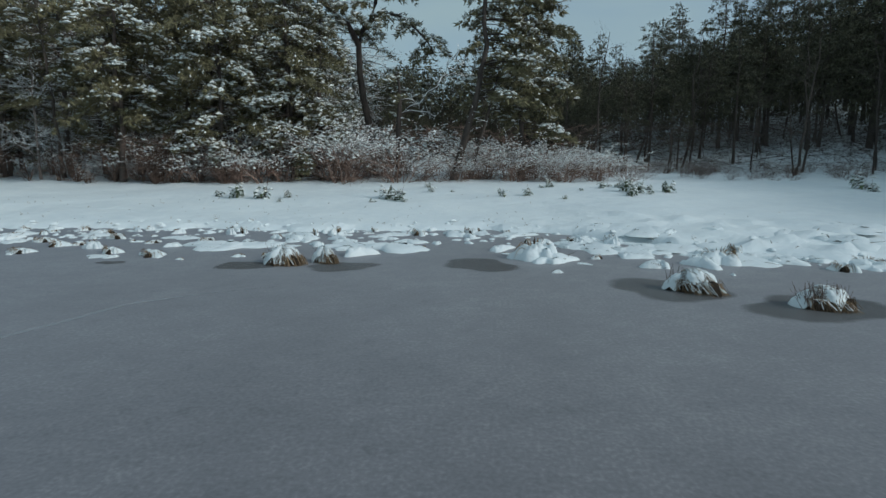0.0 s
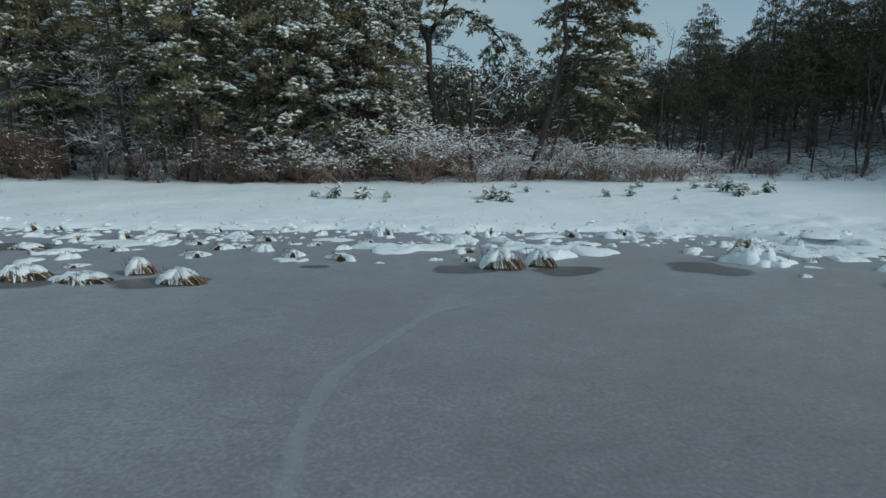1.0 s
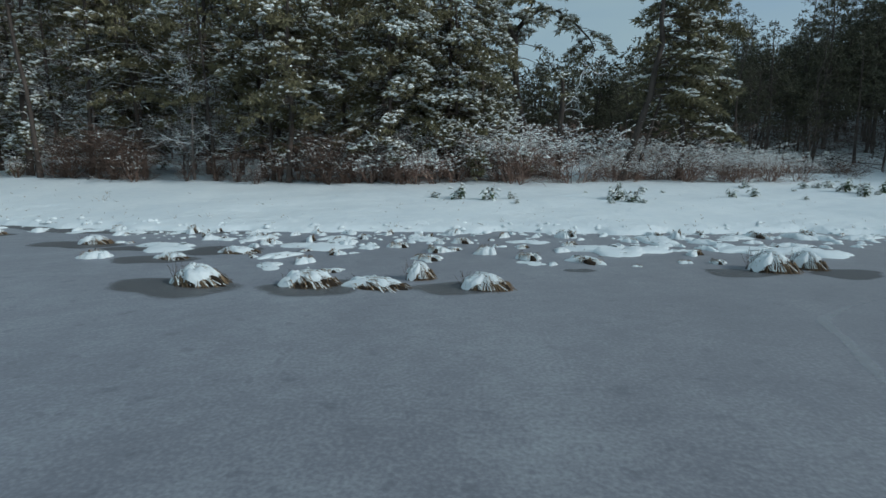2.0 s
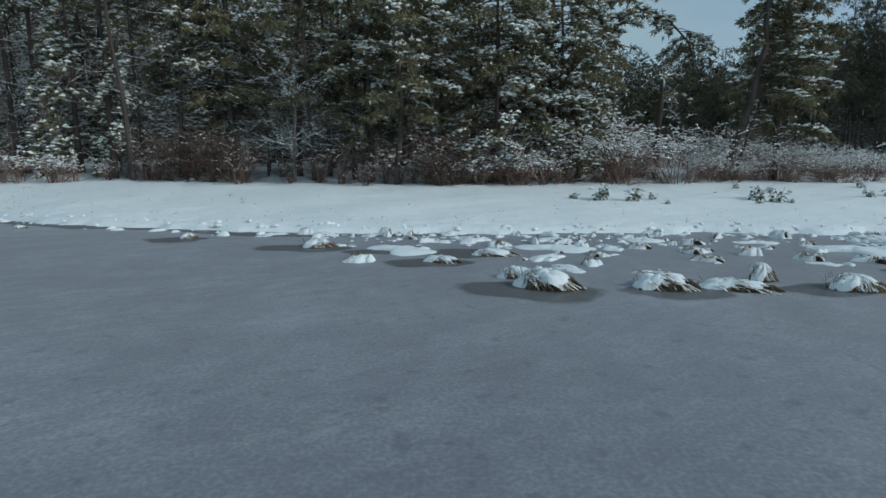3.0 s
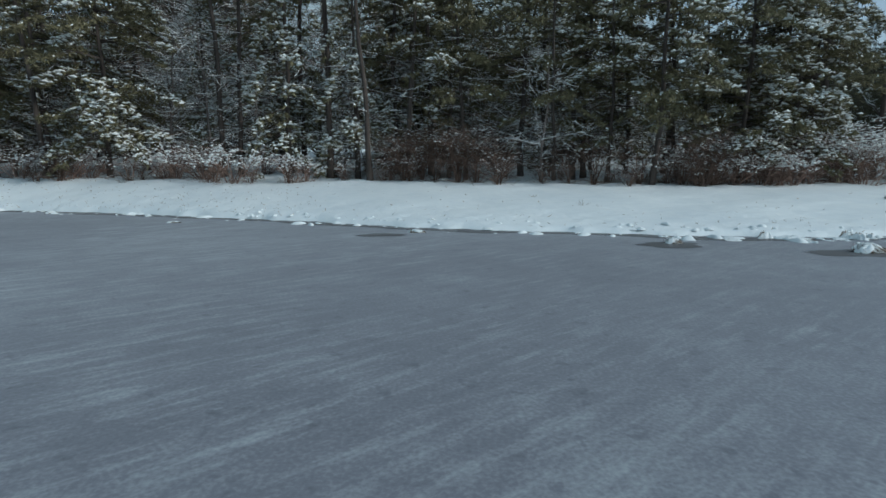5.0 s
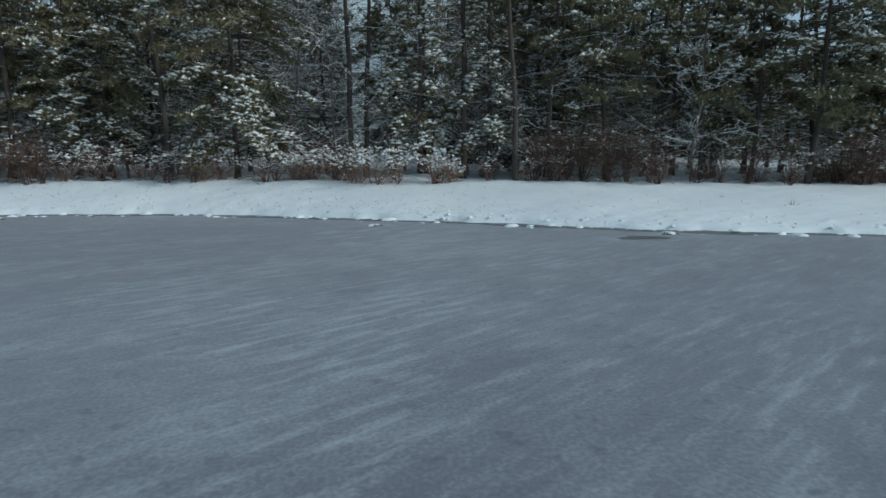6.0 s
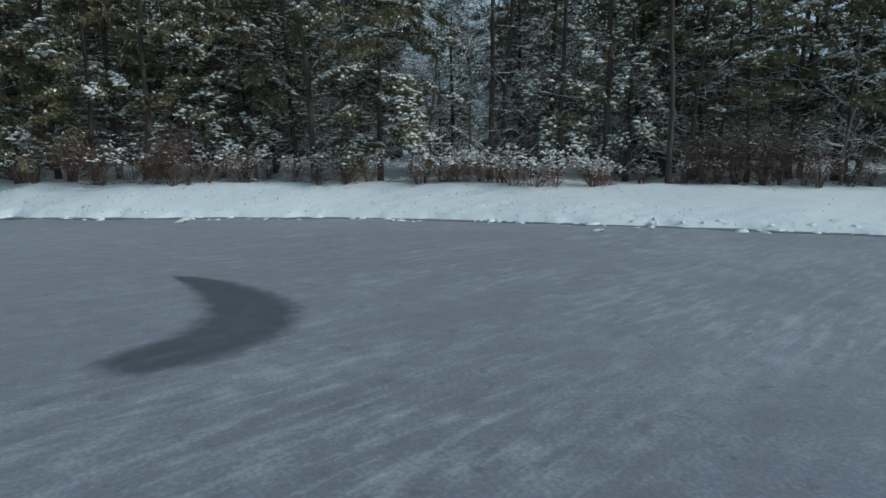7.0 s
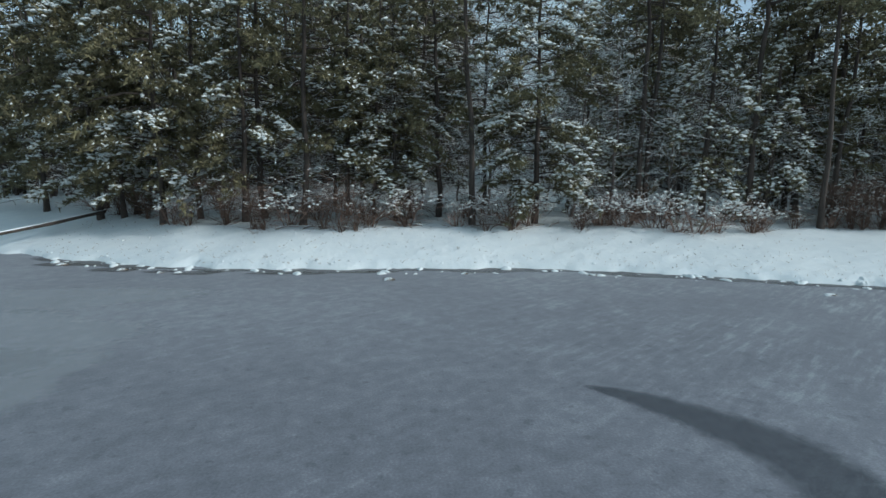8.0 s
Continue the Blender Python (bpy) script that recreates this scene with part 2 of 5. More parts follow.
def tube(points, radii, sides=8, rng=None, rough=0.0):
    """One bent tapered tube with closed tip."""
    p = np.asarray(points, float)
    n = len(p)
    d = unit(np.gradient(p, axis=0))
    h = np.where(np.abs(d[:, 2:3]) > 0.9, np.array([[1.0, 0, 0]]), np.array([[0, 0, 1.0]]))
    u = unit(np.cross(d, h))
    w = np.cross(d, u)
    ang = np.arange(sides) * 2 * np.pi / sides
    r = np.asarray(radii, float)[:, None] * np.ones((1, sides))
    if rng is not None:
        r = r * (1 + rough * rng.uniform(-1, 1, r.shape))
    v = p[:, None] + (u[:, None] * np.cos(ang)[None, :, None] + w[:, None] * np.sin(ang)[None, :, None]) * r[..., None]
    i = np.arange(sides)
    q = np.stack([i, (i + 1) % sides, (i + 1) % sides + sides, i + sides], 1)
    f = (q[None] + (np.arange(n - 1) * sides)[:, None, None]).reshape(-1, 4)
    return v.reshape(-1, 3), f


def pads(c, rx, rz, rng, sides=6, along=None, flat=(0.4, 0.8)):
    """Small lens-shaped lumps of snow at the points c."""
    c = np.asarray(c, float).reshape(-1, 3)
    n = len(c)
    rx, rz = np.broadcast_to(np.asarray(rx, float), (n,)), np.broadcast_to(np.asarray(rz, float), (n,))
    ang = np.arange(sides) * 2 * np.pi / sides
    turn = rng.uniform(0, 6.28, (n, 1)) if along is None else along[:, None]
    rr = rx[:, None] * rng.uniform(0.65, 1.25, (n, sides))
    squash = rng.uniform(*flat, (n, 1))
    lx, ly = rr * np.cos(ang), rr * np.sin(ang) * squash
    x = lx * np.cos(turn) - ly * np.sin(turn)
    y = lx * np.sin(turn) + ly * np.cos(turn)
    z = rz[:, None] * rng.uniform(-0.45, 0.1, (n, sides))
    ring = np.stack([x, y, z], 2) + c[:, None]
    top = c + np.stack([rx * rng.uniform(-0.25, 0.25, n), rx * rng.uniform(-0.25, 0.25, n), rz], 1)
    low = c - np.stack([0 * rx, 0 * rx, rz * 0.7], 1)
    v = np.concatenate([ring, top[:, None], low[:, None]], 1)
    i = np.arange(sides)
    f = np.concatenate([np.stack([i, (i + 1) % sides, 0 * i + sides], 1), np.stack([(i + 1) % sides, i, 0 * i + sides + 1], 1)])
    return v.reshape(-1, 3), (f[None] + (np.arange(n) * (sides + 2))[:, None, None]).reshape(-1, 3)


def tufts(c, d, size, rng, count=9, width=0.16, spread=0.95):
    """Sprays of narrow blades at the points c, turned towards d."""
    n = len(c)
    w = unit(d[:, None] + rng.normal(0, spread, (n, count, 3)) * 0.8)
    ln = size[:, None, None] * rng.uniform(0.6, 1.15, (n, count, 1))
    side = unit(np.cross(w, rng.normal(0, 1, (n, count, 3))))
    base = c[:, None] + rng.normal(0, 0.17, (n, count, 3)) * size[:, None, None]
    a = base + side * ln * width * 0.5
    b = base - side * ln * width * 0.5
    t = base + w * ln
    v = np.stack([a, b, t], 2).reshape(-1, 3)
    return v, np.arange(len(v)).reshape(-1, 3)


def smooth_step(a, b, x):
    q = np.clip((np.asarray(x, float) - a) / (b - a), 0, 1)
    return q * q * (3 - 2 * q)


# ---- the lie of the land ----
SHORE_X = [-600, -90, -75, -63, -60, -55.5, -51, -47, -42, -37.5, -34, -30, -26.5, -22, -18, -13, -8, -4, 0, 2.6, 4.6, 6.5, 8.5, 11, 20, 36, 43, 60, 600]
SHORE_Y = [70, 40, 31, 26.6, 25.1, 23.4, 22.75, 22.75, 22.45, 21.2, 19.8, 18.3, 16.6, 15.4, 14.5, 14.5, 14.8, 14.5, 15.2, 14.6, 12.3, 11.3, 10.8, 10.6, 10.2, 10, -14, -70, -300]


def shore(x):
    return np.interp(x, SHORE_X, SHORE_Y)


def treeline(x):
    return np.interp(x, [-600, -75, -62, -56, -50, -30, -22, -12, -4, 4, 12, 600], [90, 40, 31.5, 27.0, 25.4, 24.9, 24.0, 24.6, 26.4, 26.2, 28.0, 100])


_PH = np.random.default_rng(5).uniform(0, 6.28, (24, 2))
_DR = np.random.default_rng(6).uniform(0, 6.28, 24)


def ripple(x, y, wave, count=8, first=0):
    """Smooth, uneven ups and downs of about +-1 with the given wavelength."""
    s = 0
    for k in range(first, first + count):
        f = 6.283 / (wave * (0.6 + 0.9 * ((k * 0.618) % 1)))
        s = s + np.sin(f * (x * math.cos(_DR[k]) + y * math.sin(_DR[k])) + _PH[k, 0])
    return s / count ** 0.5


def ground(x, y):
    """Height of the snow-covered ground."""
    x, y = np.asarray(x, float), np.asarray(y, float)
    s1, t0 = shore(x), treeline(x)
    s0 = s1 + 0.16 * ripple(x, 0 * x, 1.9, 6) + 0.07 * ripple(x, 0 * x, 0.6, 6, 8)
    q = (y - s1) / np.clip(t0 - s1, 2.0, 16.0)
    bank = np.interp(x, [-60, -40, -28, -18, 0], [1.08, 1.06, 0.98, 0.84, 0.83]) * np.clip(q, 0, 1) ** 0.8
    lip = 0.08 * smooth_step(-0.02, 0.12, y - s0)
    behind = np.maximum(y - t0, 0)
    rise = np.where(x < 0, 0.05, 0.03) * np.minimum(behind, 60)
    hill = smooth_step(-4, 26, x) * (0.26 * np.maximum(y - 35.5, 0) + 0.03 * np.maximum(y - 30, 0))
    hill = 16 * (1 - np.exp(-hill / 16))
    z = bank + lip + rise + hill
    z = z + smooth_step(0.02, 0.25, q) * (0.022 * ripple(x, y, 3.6, 8) + 0.012 * ripple(x, y, 0.9, 8, 8))
    z = z + 0.014 * smooth_step(0.2, 0.6, y - s0) * (1 - smooth_step(2.0, 4.5, y - s0)) * ripple(x, y * 1.3, 0.5, 8, 10)
    z = z + 0.05 * smooth_step(0.05, 0.3, y - s0) * (1 - smooth_step(0.8, 2.2, y - s0)) * np.maximum(ripple(x, y * 1.4, 0.75, 8, 4) - 0.2, 0)
    z = z + 0.10 * smooth_step(2.0, 5.0, x) * smooth_step(0.0, 0.4, y - s0) * (1 - smooth_step(3.0, 5.5, y - s0)) * np.maximum(ripple(x, y * 1.2, 1.3, 8, 6) + 0.1, 0)
    z = z + smooth_step(0.0, 3.0, behind) * 0.10 * ripple(x, y, 4.0, 8, 16)
    z = np.maximum(z, 0.04)
    return np.where(y < s0, -0.30 * smooth_step(0.0, 0.5, s0 - y) - 0.01, z)


def axis(lo, hi, step, far_lo, far_hi):
    mid = list(np.arange(lo, hi + step / 2, step))
    up, d, v = [], step, hi
    while v < far_hi:
        d *= 1.35
        v += d
        up.append(min(v, far_hi))
    dn, d, v = [], step, lo
    while v > far_lo:
        d *= 1.35
        v -= d
        dn.append(max(v, far_lo))
    return np.array(dn[::-1] + mid + up)


def sheet(name, xs, ys, zfun, mat, label, category):
    gx, gy = np.meshgrid(xs, ys)
    v = np.stack([gx, gy, zfun(gx, gy)], 2).reshape(-1, 3)
    nx, ny = len(xs), len(ys)
    i = (np.arange(ny - 1)[:, None] * nx + np.arange(nx - 1)[None]).ravel()
    me = mesh_of(name, [(v, np.stack([i, i + 1, i + 1 + nx, i + nx], 1))], True)
    me.materials.append(mat)
    return tagged(new(name, me), label, category, kind="structure")


sheet("ground", axis(-72, 26, 0.25, -900, 900), axis(10.0, 30, 0.16, -900, 900), ground, SNOW, "smooth snow-covered bank and forest floor by the pond", "snow ground")
ice_xs = axis(-70, 30, 4.0, -400, 400)
sheet("water", ice_xs, axis(-10, 30, 2.0, -350, 66), lambda x, y: 0 * x, ICE, "grey frosted ice of a frozen pond", "ice")


# ---- trees ----
def place(x, y, turn=0.0, size=1.0, lean_x=0.0, lean_y=0.0, sink=0.06, tall=None):
    """A pose on the ground; lean in degrees to +x and to +y."""
    s = Matrix.Diagonal((size, size, tall if tall else size, 1))
    return pose(x, y, float(ground(x, y)) - sink, -lean_y, lean_x, 0) @ pose(0, 0, 0, 0, 0, turn) @ s


def bough(rng, start, az, length, lift, droop, n, tuft, out):
    """A pine bough: spine, side twigs, and rounded clumps of needle sprays that sag towards the tips, with snow on top of them."""
    fwd, side = np.array([math.cos(az), math.sin(az), 0]), np.array([-math.sin(az), math.cos(az), 0])
    up = np.array([0, 0, 1.0])

    def spine(s):
        s = np.asarray(s, float)[..., None]
        return start + fwd * length * s + up * length * (lift * s - droop * s * s)

    knots = spine(np.linspace(0, 1, 4))
    r = (0.010 + 0.011 * length) * np.linspace(1, 0.22, 4)
    out["bark"].append(sticks(knots[:-1], knots[1:], r[:-1], r[1:], 3))
    m = max(2, int(n / 6.5))                             # clumps of the bough
    s = 0.34 + 0.70 * rng.uniform(0, 1, m) ** 0.75
    s[0] = 1.0
    reach = (0.36 * length * (1.08 - s) ** 0.55 + 0.05) * rng.uniform(-1, 1, m)
    hub = spine(s) + side * reach[:, None] + fwd * (np.abs(reach) * 0.4)[:, None]
    hub[:, 2] += -0.28 * np.abs(reach) + rng.normal(0, 0.05, m)
    out["twig"].append(ribbons(spine(np.maximum(s - 0.16, 0.05)), hub, 0.012, 0.006, rng))
    wide = tuft * rng.uniform(1.05, 1.75, m)             # how far a clump spreads
    own = np.concatenate([np.arange(m), rng.integers(0, m, max(n - m, 0))])
    q, th = rng.uniform(0, 1, n) ** 0.55, rng.uniform(0, 6.283, n)
    lx, ly = q * np.cos(th) * 1.15, q * np.sin(th) * 0.85
    w = wide[own]
    slope = (lift - 2 * droop * s)[own] * 0.75           # the clumps lie along the sagging bough
    c = hub[own] + fwd * (lx * w)[:, None] + side * (ly * w)[:, None]
    c[:, 2] += w * (0.42 * (1 - q * q) - 0.20 * np.maximum(lx, 0)) + slope * lx * w + rng.normal(0, 0.02, n)
    d = unit(fwd * (0.35 + lx)[:, None] + side * ly[:, None] + up * (0.30 - 0.75 * q + 0.5 * slope)[:, None] + rng.normal(0, 0.15, (n, 3)))
    out["c"].append(c)
    out["d"].append(d)
    out["size"].append(tuft * rng.uniform(0.70, 1.15, n))
    # some boughs carry thick snow, most of all at the tips; the others are shaken nearly bare
    if rng.uniform() < out["heavy"]:
        full = np.where(rng.uniform(0, 1, m) < 0.5 + 0.5 * s, rng.uniform(0.8, 1.0, m), 0.3)
    else:
        full = rng.uniform(0.03, 0.26, m)
    out["load"].append(full[own])


def crown_parts(out, rng, count, name, width=0.30):
    c, d, size = np.concatenate(out["c"]), np.concatenate(out["d"]), np.concatenate(out["size"])
    needles = mesh_of(name + "_needles", [tufts(c, d, size, rng, count, width)])
    load = np.concatenate(out["load"])
    keep = rng.uniform(0, 1, len(c)) < load
    cs, ds, ss, hs = c[keep], d[keep], size[keep], load[keep]
    up = np.array([0, 0, 1.0])
    thin, full = hs < 0.5, hs >= 0.5
    a = cs[thin] + up * (ss[thin] * 0.16)[:, None]       # a stroke of snow along a single spray
    w = ss[thin] * rng.uniform(0.14, 0.30, thin.sum())
    pieces = [ridges_on(a, a + ds[thin] * (ss[thin] * rng.uniform(0.3, 0.7, thin.sum()))[:, None], w, w * 0.5)]
    cf, df, sf = cs[full], ds[full], ss[full]            # pillows that run together over a clump
    pieces.append(pads(cf + df * (sf * 0.18)[:, None] + up * (sf * 0.26)[:, None], sf * rng.uniform(0.45, 0.85, len(sf)), sf * rng.uniform(0.20, 0.36, len(sf)), rng, 6, np.arctan2(df[:, 1], df[:, 0]), (0.45, 0.8)))
    lumps = mesh_of(name + "_snow", pieces, False)
    return needles, lumps


def trunk_line(rng, height, sway, n=12):
    z = np.linspace(-0.2, height, n)
    p = np.stack([np.cumsum(rng.normal(0, sway, n)), np.cumsum(rng.normal(0, sway, n)), z], 1)
    p[:, :2] -= p[1, :2]
    return p


def at_height(line, h):
    return np.array([np.interp(h, line[:, 2], line[:, 0]), np.interp(h, line[:, 2], line[:, 1]), h])


def fresh(heavy=0.4):
    """heavy: the share of boughs that carry a full load of snow."""
    return {"bark": [], "twig": [], "c": [], "d": [], "size": [], "load": [], "heavy": heavy}


def finish(name, out, line, radius, rng, count, label, needles_mat, category="tree", dead_snow=None, flare=1.35, width=0.30):
    z = np.clip(line[:, 2] / line[-1, 2], 0, 1)
    r = radius * (1 - 0.86 * z)
    r[0] *= flare
    thing = tagged(new(name), label, category)
    part("trunk", mesh_of("trunk", [tube(line, r, 9, rng, 0.10)], True), BARK, thing)
    part("branchwork", mesh_of("branchwork", out["bark"] + out["twig"]), BARK, thing, kind="stuff")
    needles, lumps = crown_parts(out, rng, count, name, width)
    part("crown", needles, needles_mat, thing, "", "stuff")
    if out["heavy"] > 0:
        part("snow_load", lumps, SNOW_BOUGH, thing, "clumps of fresh snow on the boughs", "stuff")
    if dead_snow:
        part("snow_ridge", mesh_of("snow_ridge", dead_snow), SNOW_BOUGH, thing, "thin ridges of snow on bare branches", "stuff")
    return thing


def dead_branches(rng, line, radius, lo, hi, count, out):
    """Bare snapped lower branches with thin snow on top."""
    a, b, c = [], [], []
    for _ in range(count):
        h = rng.uniform(lo, hi)
        p = at_height(line, h)
        az, ln = rng.uniform(0, 6.28), rng.uniform(0.5, 1.9)
        e = p + ln * np.array([math.cos(az), math.sin(az), rng.uniform(-0.35, 0.3)])
        m = (p + e) / 2 + rng.normal(0, 0.08, 3)
        a += [p, m]
        b += [m, e]
        for _ in range(3):
            q = m + (e - m) * rng.uniform(0, 1)
            a.append(q)
            b.append(q + rng.normal(0, 0.28, 3) * ln * 0.6)
    a, b = np.array(a), np.array(b)
    out["bark"].append(sticks(a, b, 0.016, 0.006))
    up = np.array([0, 0, 0.012])
    return [ridges_on(a[::2] + up, b[::2] + up, 0.012, 0.007)]


def snowy_pine(seed, height=14.0, low=1.5, reach=3.0, snow=0.62, lush=4):
    """A full pine with snow-laden boughs down to head height."""
    rng = np.random.default_rng(seed)
    line, out = trunk_line(rng, height, 0.06), fresh(snow)
    h = low
    while h < height - 0.3:
        q = (h - low) / (height - low)
        fine = h < 9.5
        for _ in range(lush if fine else 3):
            ln = reach * (0.70 + 0.45 * math.sin(min(1, q * 2.2) * 1.7)) * (1 - q) ** 0.55 * rng.uniform(0.55, 1.2) + 0.25
            bough(rng, at_height(line, h + rng.uniform(-0.25, 0.25)), rng.uniform(0, 6.28), ln, rng.uniform(0.0, 0.25), rng.uniform(0.28, 0.5),
                  int((9 + 14 * ln) if fine else (2 + 2.4 * ln)), 0.25 if fine else 0.42, out)
        h += 0.66 if fine else 0.85
    ridges = dead_branches(rng, line, 0.2, 0.6, low + 2, 8, out)
    return finish("pine_tree", out, line, 0.13, rng, 8, "green pine with snow-laden boughs at the forest edge", NEEDLES, "pine tree", ridges)


def tall_pine(seed, height=16.0, low=4.6, snow=0.21, radius=0.125):
    """A tall pine: long bare dark trunk with dead branches, crown high up."""
    rng = np.random.default_rng(seed)
    line, out = trunk_line(rng, height, 0.07), fresh(snow)
    h = low
    while h < height - 0.3:
        q = (h - low) / (height - low)
        fine = h < 10
        for _ in range(rng.integers(2, 4)):
            ln = 2.5 * (1 - q) ** 0.5 * rng.uniform(0.5, 1.15) + 0.25
            bough(rng, at_height(line, h + rng.uniform(-0.2, 0.2)), rng.uniform(0, 6.28), ln, rng.uniform(0.0, 0.3), rng.uniform(0.2, 0.45),
                  int((7 + 11 * ln) if fine else (2 + 2 * ln)), 0.26 if fine else 0.42, out)
        h += 0.66 if fine else 0.9
    ridges = dead_branches(rng, line, radius, 1.2, low + 1.5, 16, out)
    return finish("tall_pine", out, line, radius, rng, 8, "tall dark pine trunk with dead lower branches and high crown", NEEDLES, "pine tree", ridges)


def drooping_conifer(seed, height=11.0, snow=0.85):
    """A soft conifer whose snow-covered sprays hang down."""
    rng = np.random.default_rng(seed)
    line, out = trunk_line(rng, height, 0.05), fresh(snow)
    h = 1.2
    while h < height - 0.3:
        q = h / height
        for _ in range(3):
            ln = 2.2 * (1 - q) ** 0.7 * rng.uniform(0.6, 1.1) + 0.2
            bough(rng, at_height(line, h), rng.uniform(0, 6.28), ln, 0.25, rng.uniform(0.75, 1.1), int(6 + 8 * ln), 0.24, out)
        h += 0.55
    return finish("drooping_conifer", out, line, 0.14, rng, 7, "conifer with drooping sprays caked in snow", NEEDLES, "conifer")


def far_pine(seed, height=16.0, low=3.0, reach=3.0, fine=True):
    """A pine of the far slope, its needles darkened as in shade: whorled boughs, hardly any snow."""
    rng = np.random.default_rng(seed)
    line, out = trunk_line(rng, height, 0.08, 9), fresh(0)
    h = low
    while h < height - 0.2:
        q = (h - low) / (height - low)
        for _ in range(4 if fine and q < 0.7 else 3):
            ln = reach * (1 - q) ** 0.75 * rng.uniform(0.6, 1.15) + 0.25
            bough(rng, at_height(line, h), rng.uniform(0, 6.28), ln, rng.uniform(0.15, 0.45), rng.uniform(0.1, 0.35), int(4 + 4.8 * ln) if fine else int(2 + 2 * ln), 0.43 if fine else 0.75, out)
        h += (0.72 - 0.22 * q) if fine else 1.1
    out["twig"], out["bark"] = [], out["bark"][::2]
    return finish("far_pine", out, line, 0.17, rng, 4, "green pine on the far slope, needles coloured as in shade", NEEDLES_SHADED, "pine tree", width=0.25)


def branching(rng, start, way, length, radius, level, a, b, ra, rb, flat=1.0):
    """Grows bare branches; fills the lists of stick ends."""
    n = (2, 3, 4, 4)[level]
    p, d = np.array(start, float), np.array(way, float)
    for k in range(n):
        d = unit(d + rng.normal(0, 0.16, 3) + np.array([0, 0, 0.05]))
        q = p + d * length / n
        r0, r1 = radius * (1 - 0.75 * k / n), radius * (1 - 0.75 * (k + 1) / n)
        a.append(p)
        b.append(q)
        ra.append(r0)
        rb.append(r1)
        if level > 0 and (k > 0 or level < 3):
            for _ in range(2 if level > 1 else 1):
                w = unit((d + rng.normal(0, 0.62, 3)) * np.array([1, 1, flat]))
                branching(rng, p + (q - p) * rng.uniform(0, 1), w, length * rng.uniform(0.38, 0.62), max(r1 * 0.55, 0.004), level - 1, a, b, ra, rb, flat)
        p = q


def bare_tree(seed, height=9.0, radius=0.09, mat=None, label="bare grey tree with every twig lined by snow", lean=(0, 0), limbs=15, snow=1.0):
    rng = np.random.default_rng(seed)
    a, b, ra, rb = [], [], [], []
    line = trunk_line(rng, height, 0.10, 10)
    line[:, 0] += lean[0] * line[:, 2]
    line[:, 1] += lean[1] * line[:, 2]
    for _ in range(limbs):
        h = rng.uniform(1.0, height * 0.95)
        az = rng.uniform(0, 6.28)
        w = np.array([math.cos(az), math.sin(az), rng.uniform(0.05, 0.8)])
        branching(rng, at_height(line, h), unit(w), (0.30 * height) * (1.1 - h / height) + 0.6, 0.03 * (1.2 - h / height), 2, a, b, ra, rb)
    a, b, ra, rb = np.array(a), np.array(b), np.array(ra), np.array(rb)
    thing = tagged(new("bare_tree"), label, "tree")
    z = np.clip(line[:, 2] / height, 0, 1)
    part("trunk", mesh_of("trunk", [tube(line, radius * (1 - 0.85 * z), 8, rng, 0.08)], True), mat or BARK_GREY, thing)
    part("branch", mesh_of("branch", stems_of(a, b, ra, rb, rng, 0.016)), mat or BARK_GREY, thing, kind="stuff")
    flat = (np.abs(unit(b - a)[:, 2]) < 0.8) & (rng.uniform(0, 1, len(a)) < snow)
    if not flat.any():
        return thing
    up = np.zeros((flat.sum(), 3))
    up[:, 2] = ra[flat] * 0.8 + 0.006
    part("snow_ridge", mesh_of("snow_ridge", [ridges_on(a[flat] + up, b[flat] + up, ra[flat] * 0.7 + 0.010, rb[flat] * 0.7 + 0.008)]), SNOW_BOUGH, thing, "thin ridges of snow on the twigs", "stuff")
    return thing


def stretch_of(a, b, rng):
    """A part of each twig only: snow lies on it in broken stretches."""
    u = rng.uniform(0, 0.6, (len(a), 1))
    w = rng.uniform(0.25, 0.6, (len(a), 1))
    return a + (b - a) * u, a + (b - a) * np.minimum(u + w, 1)


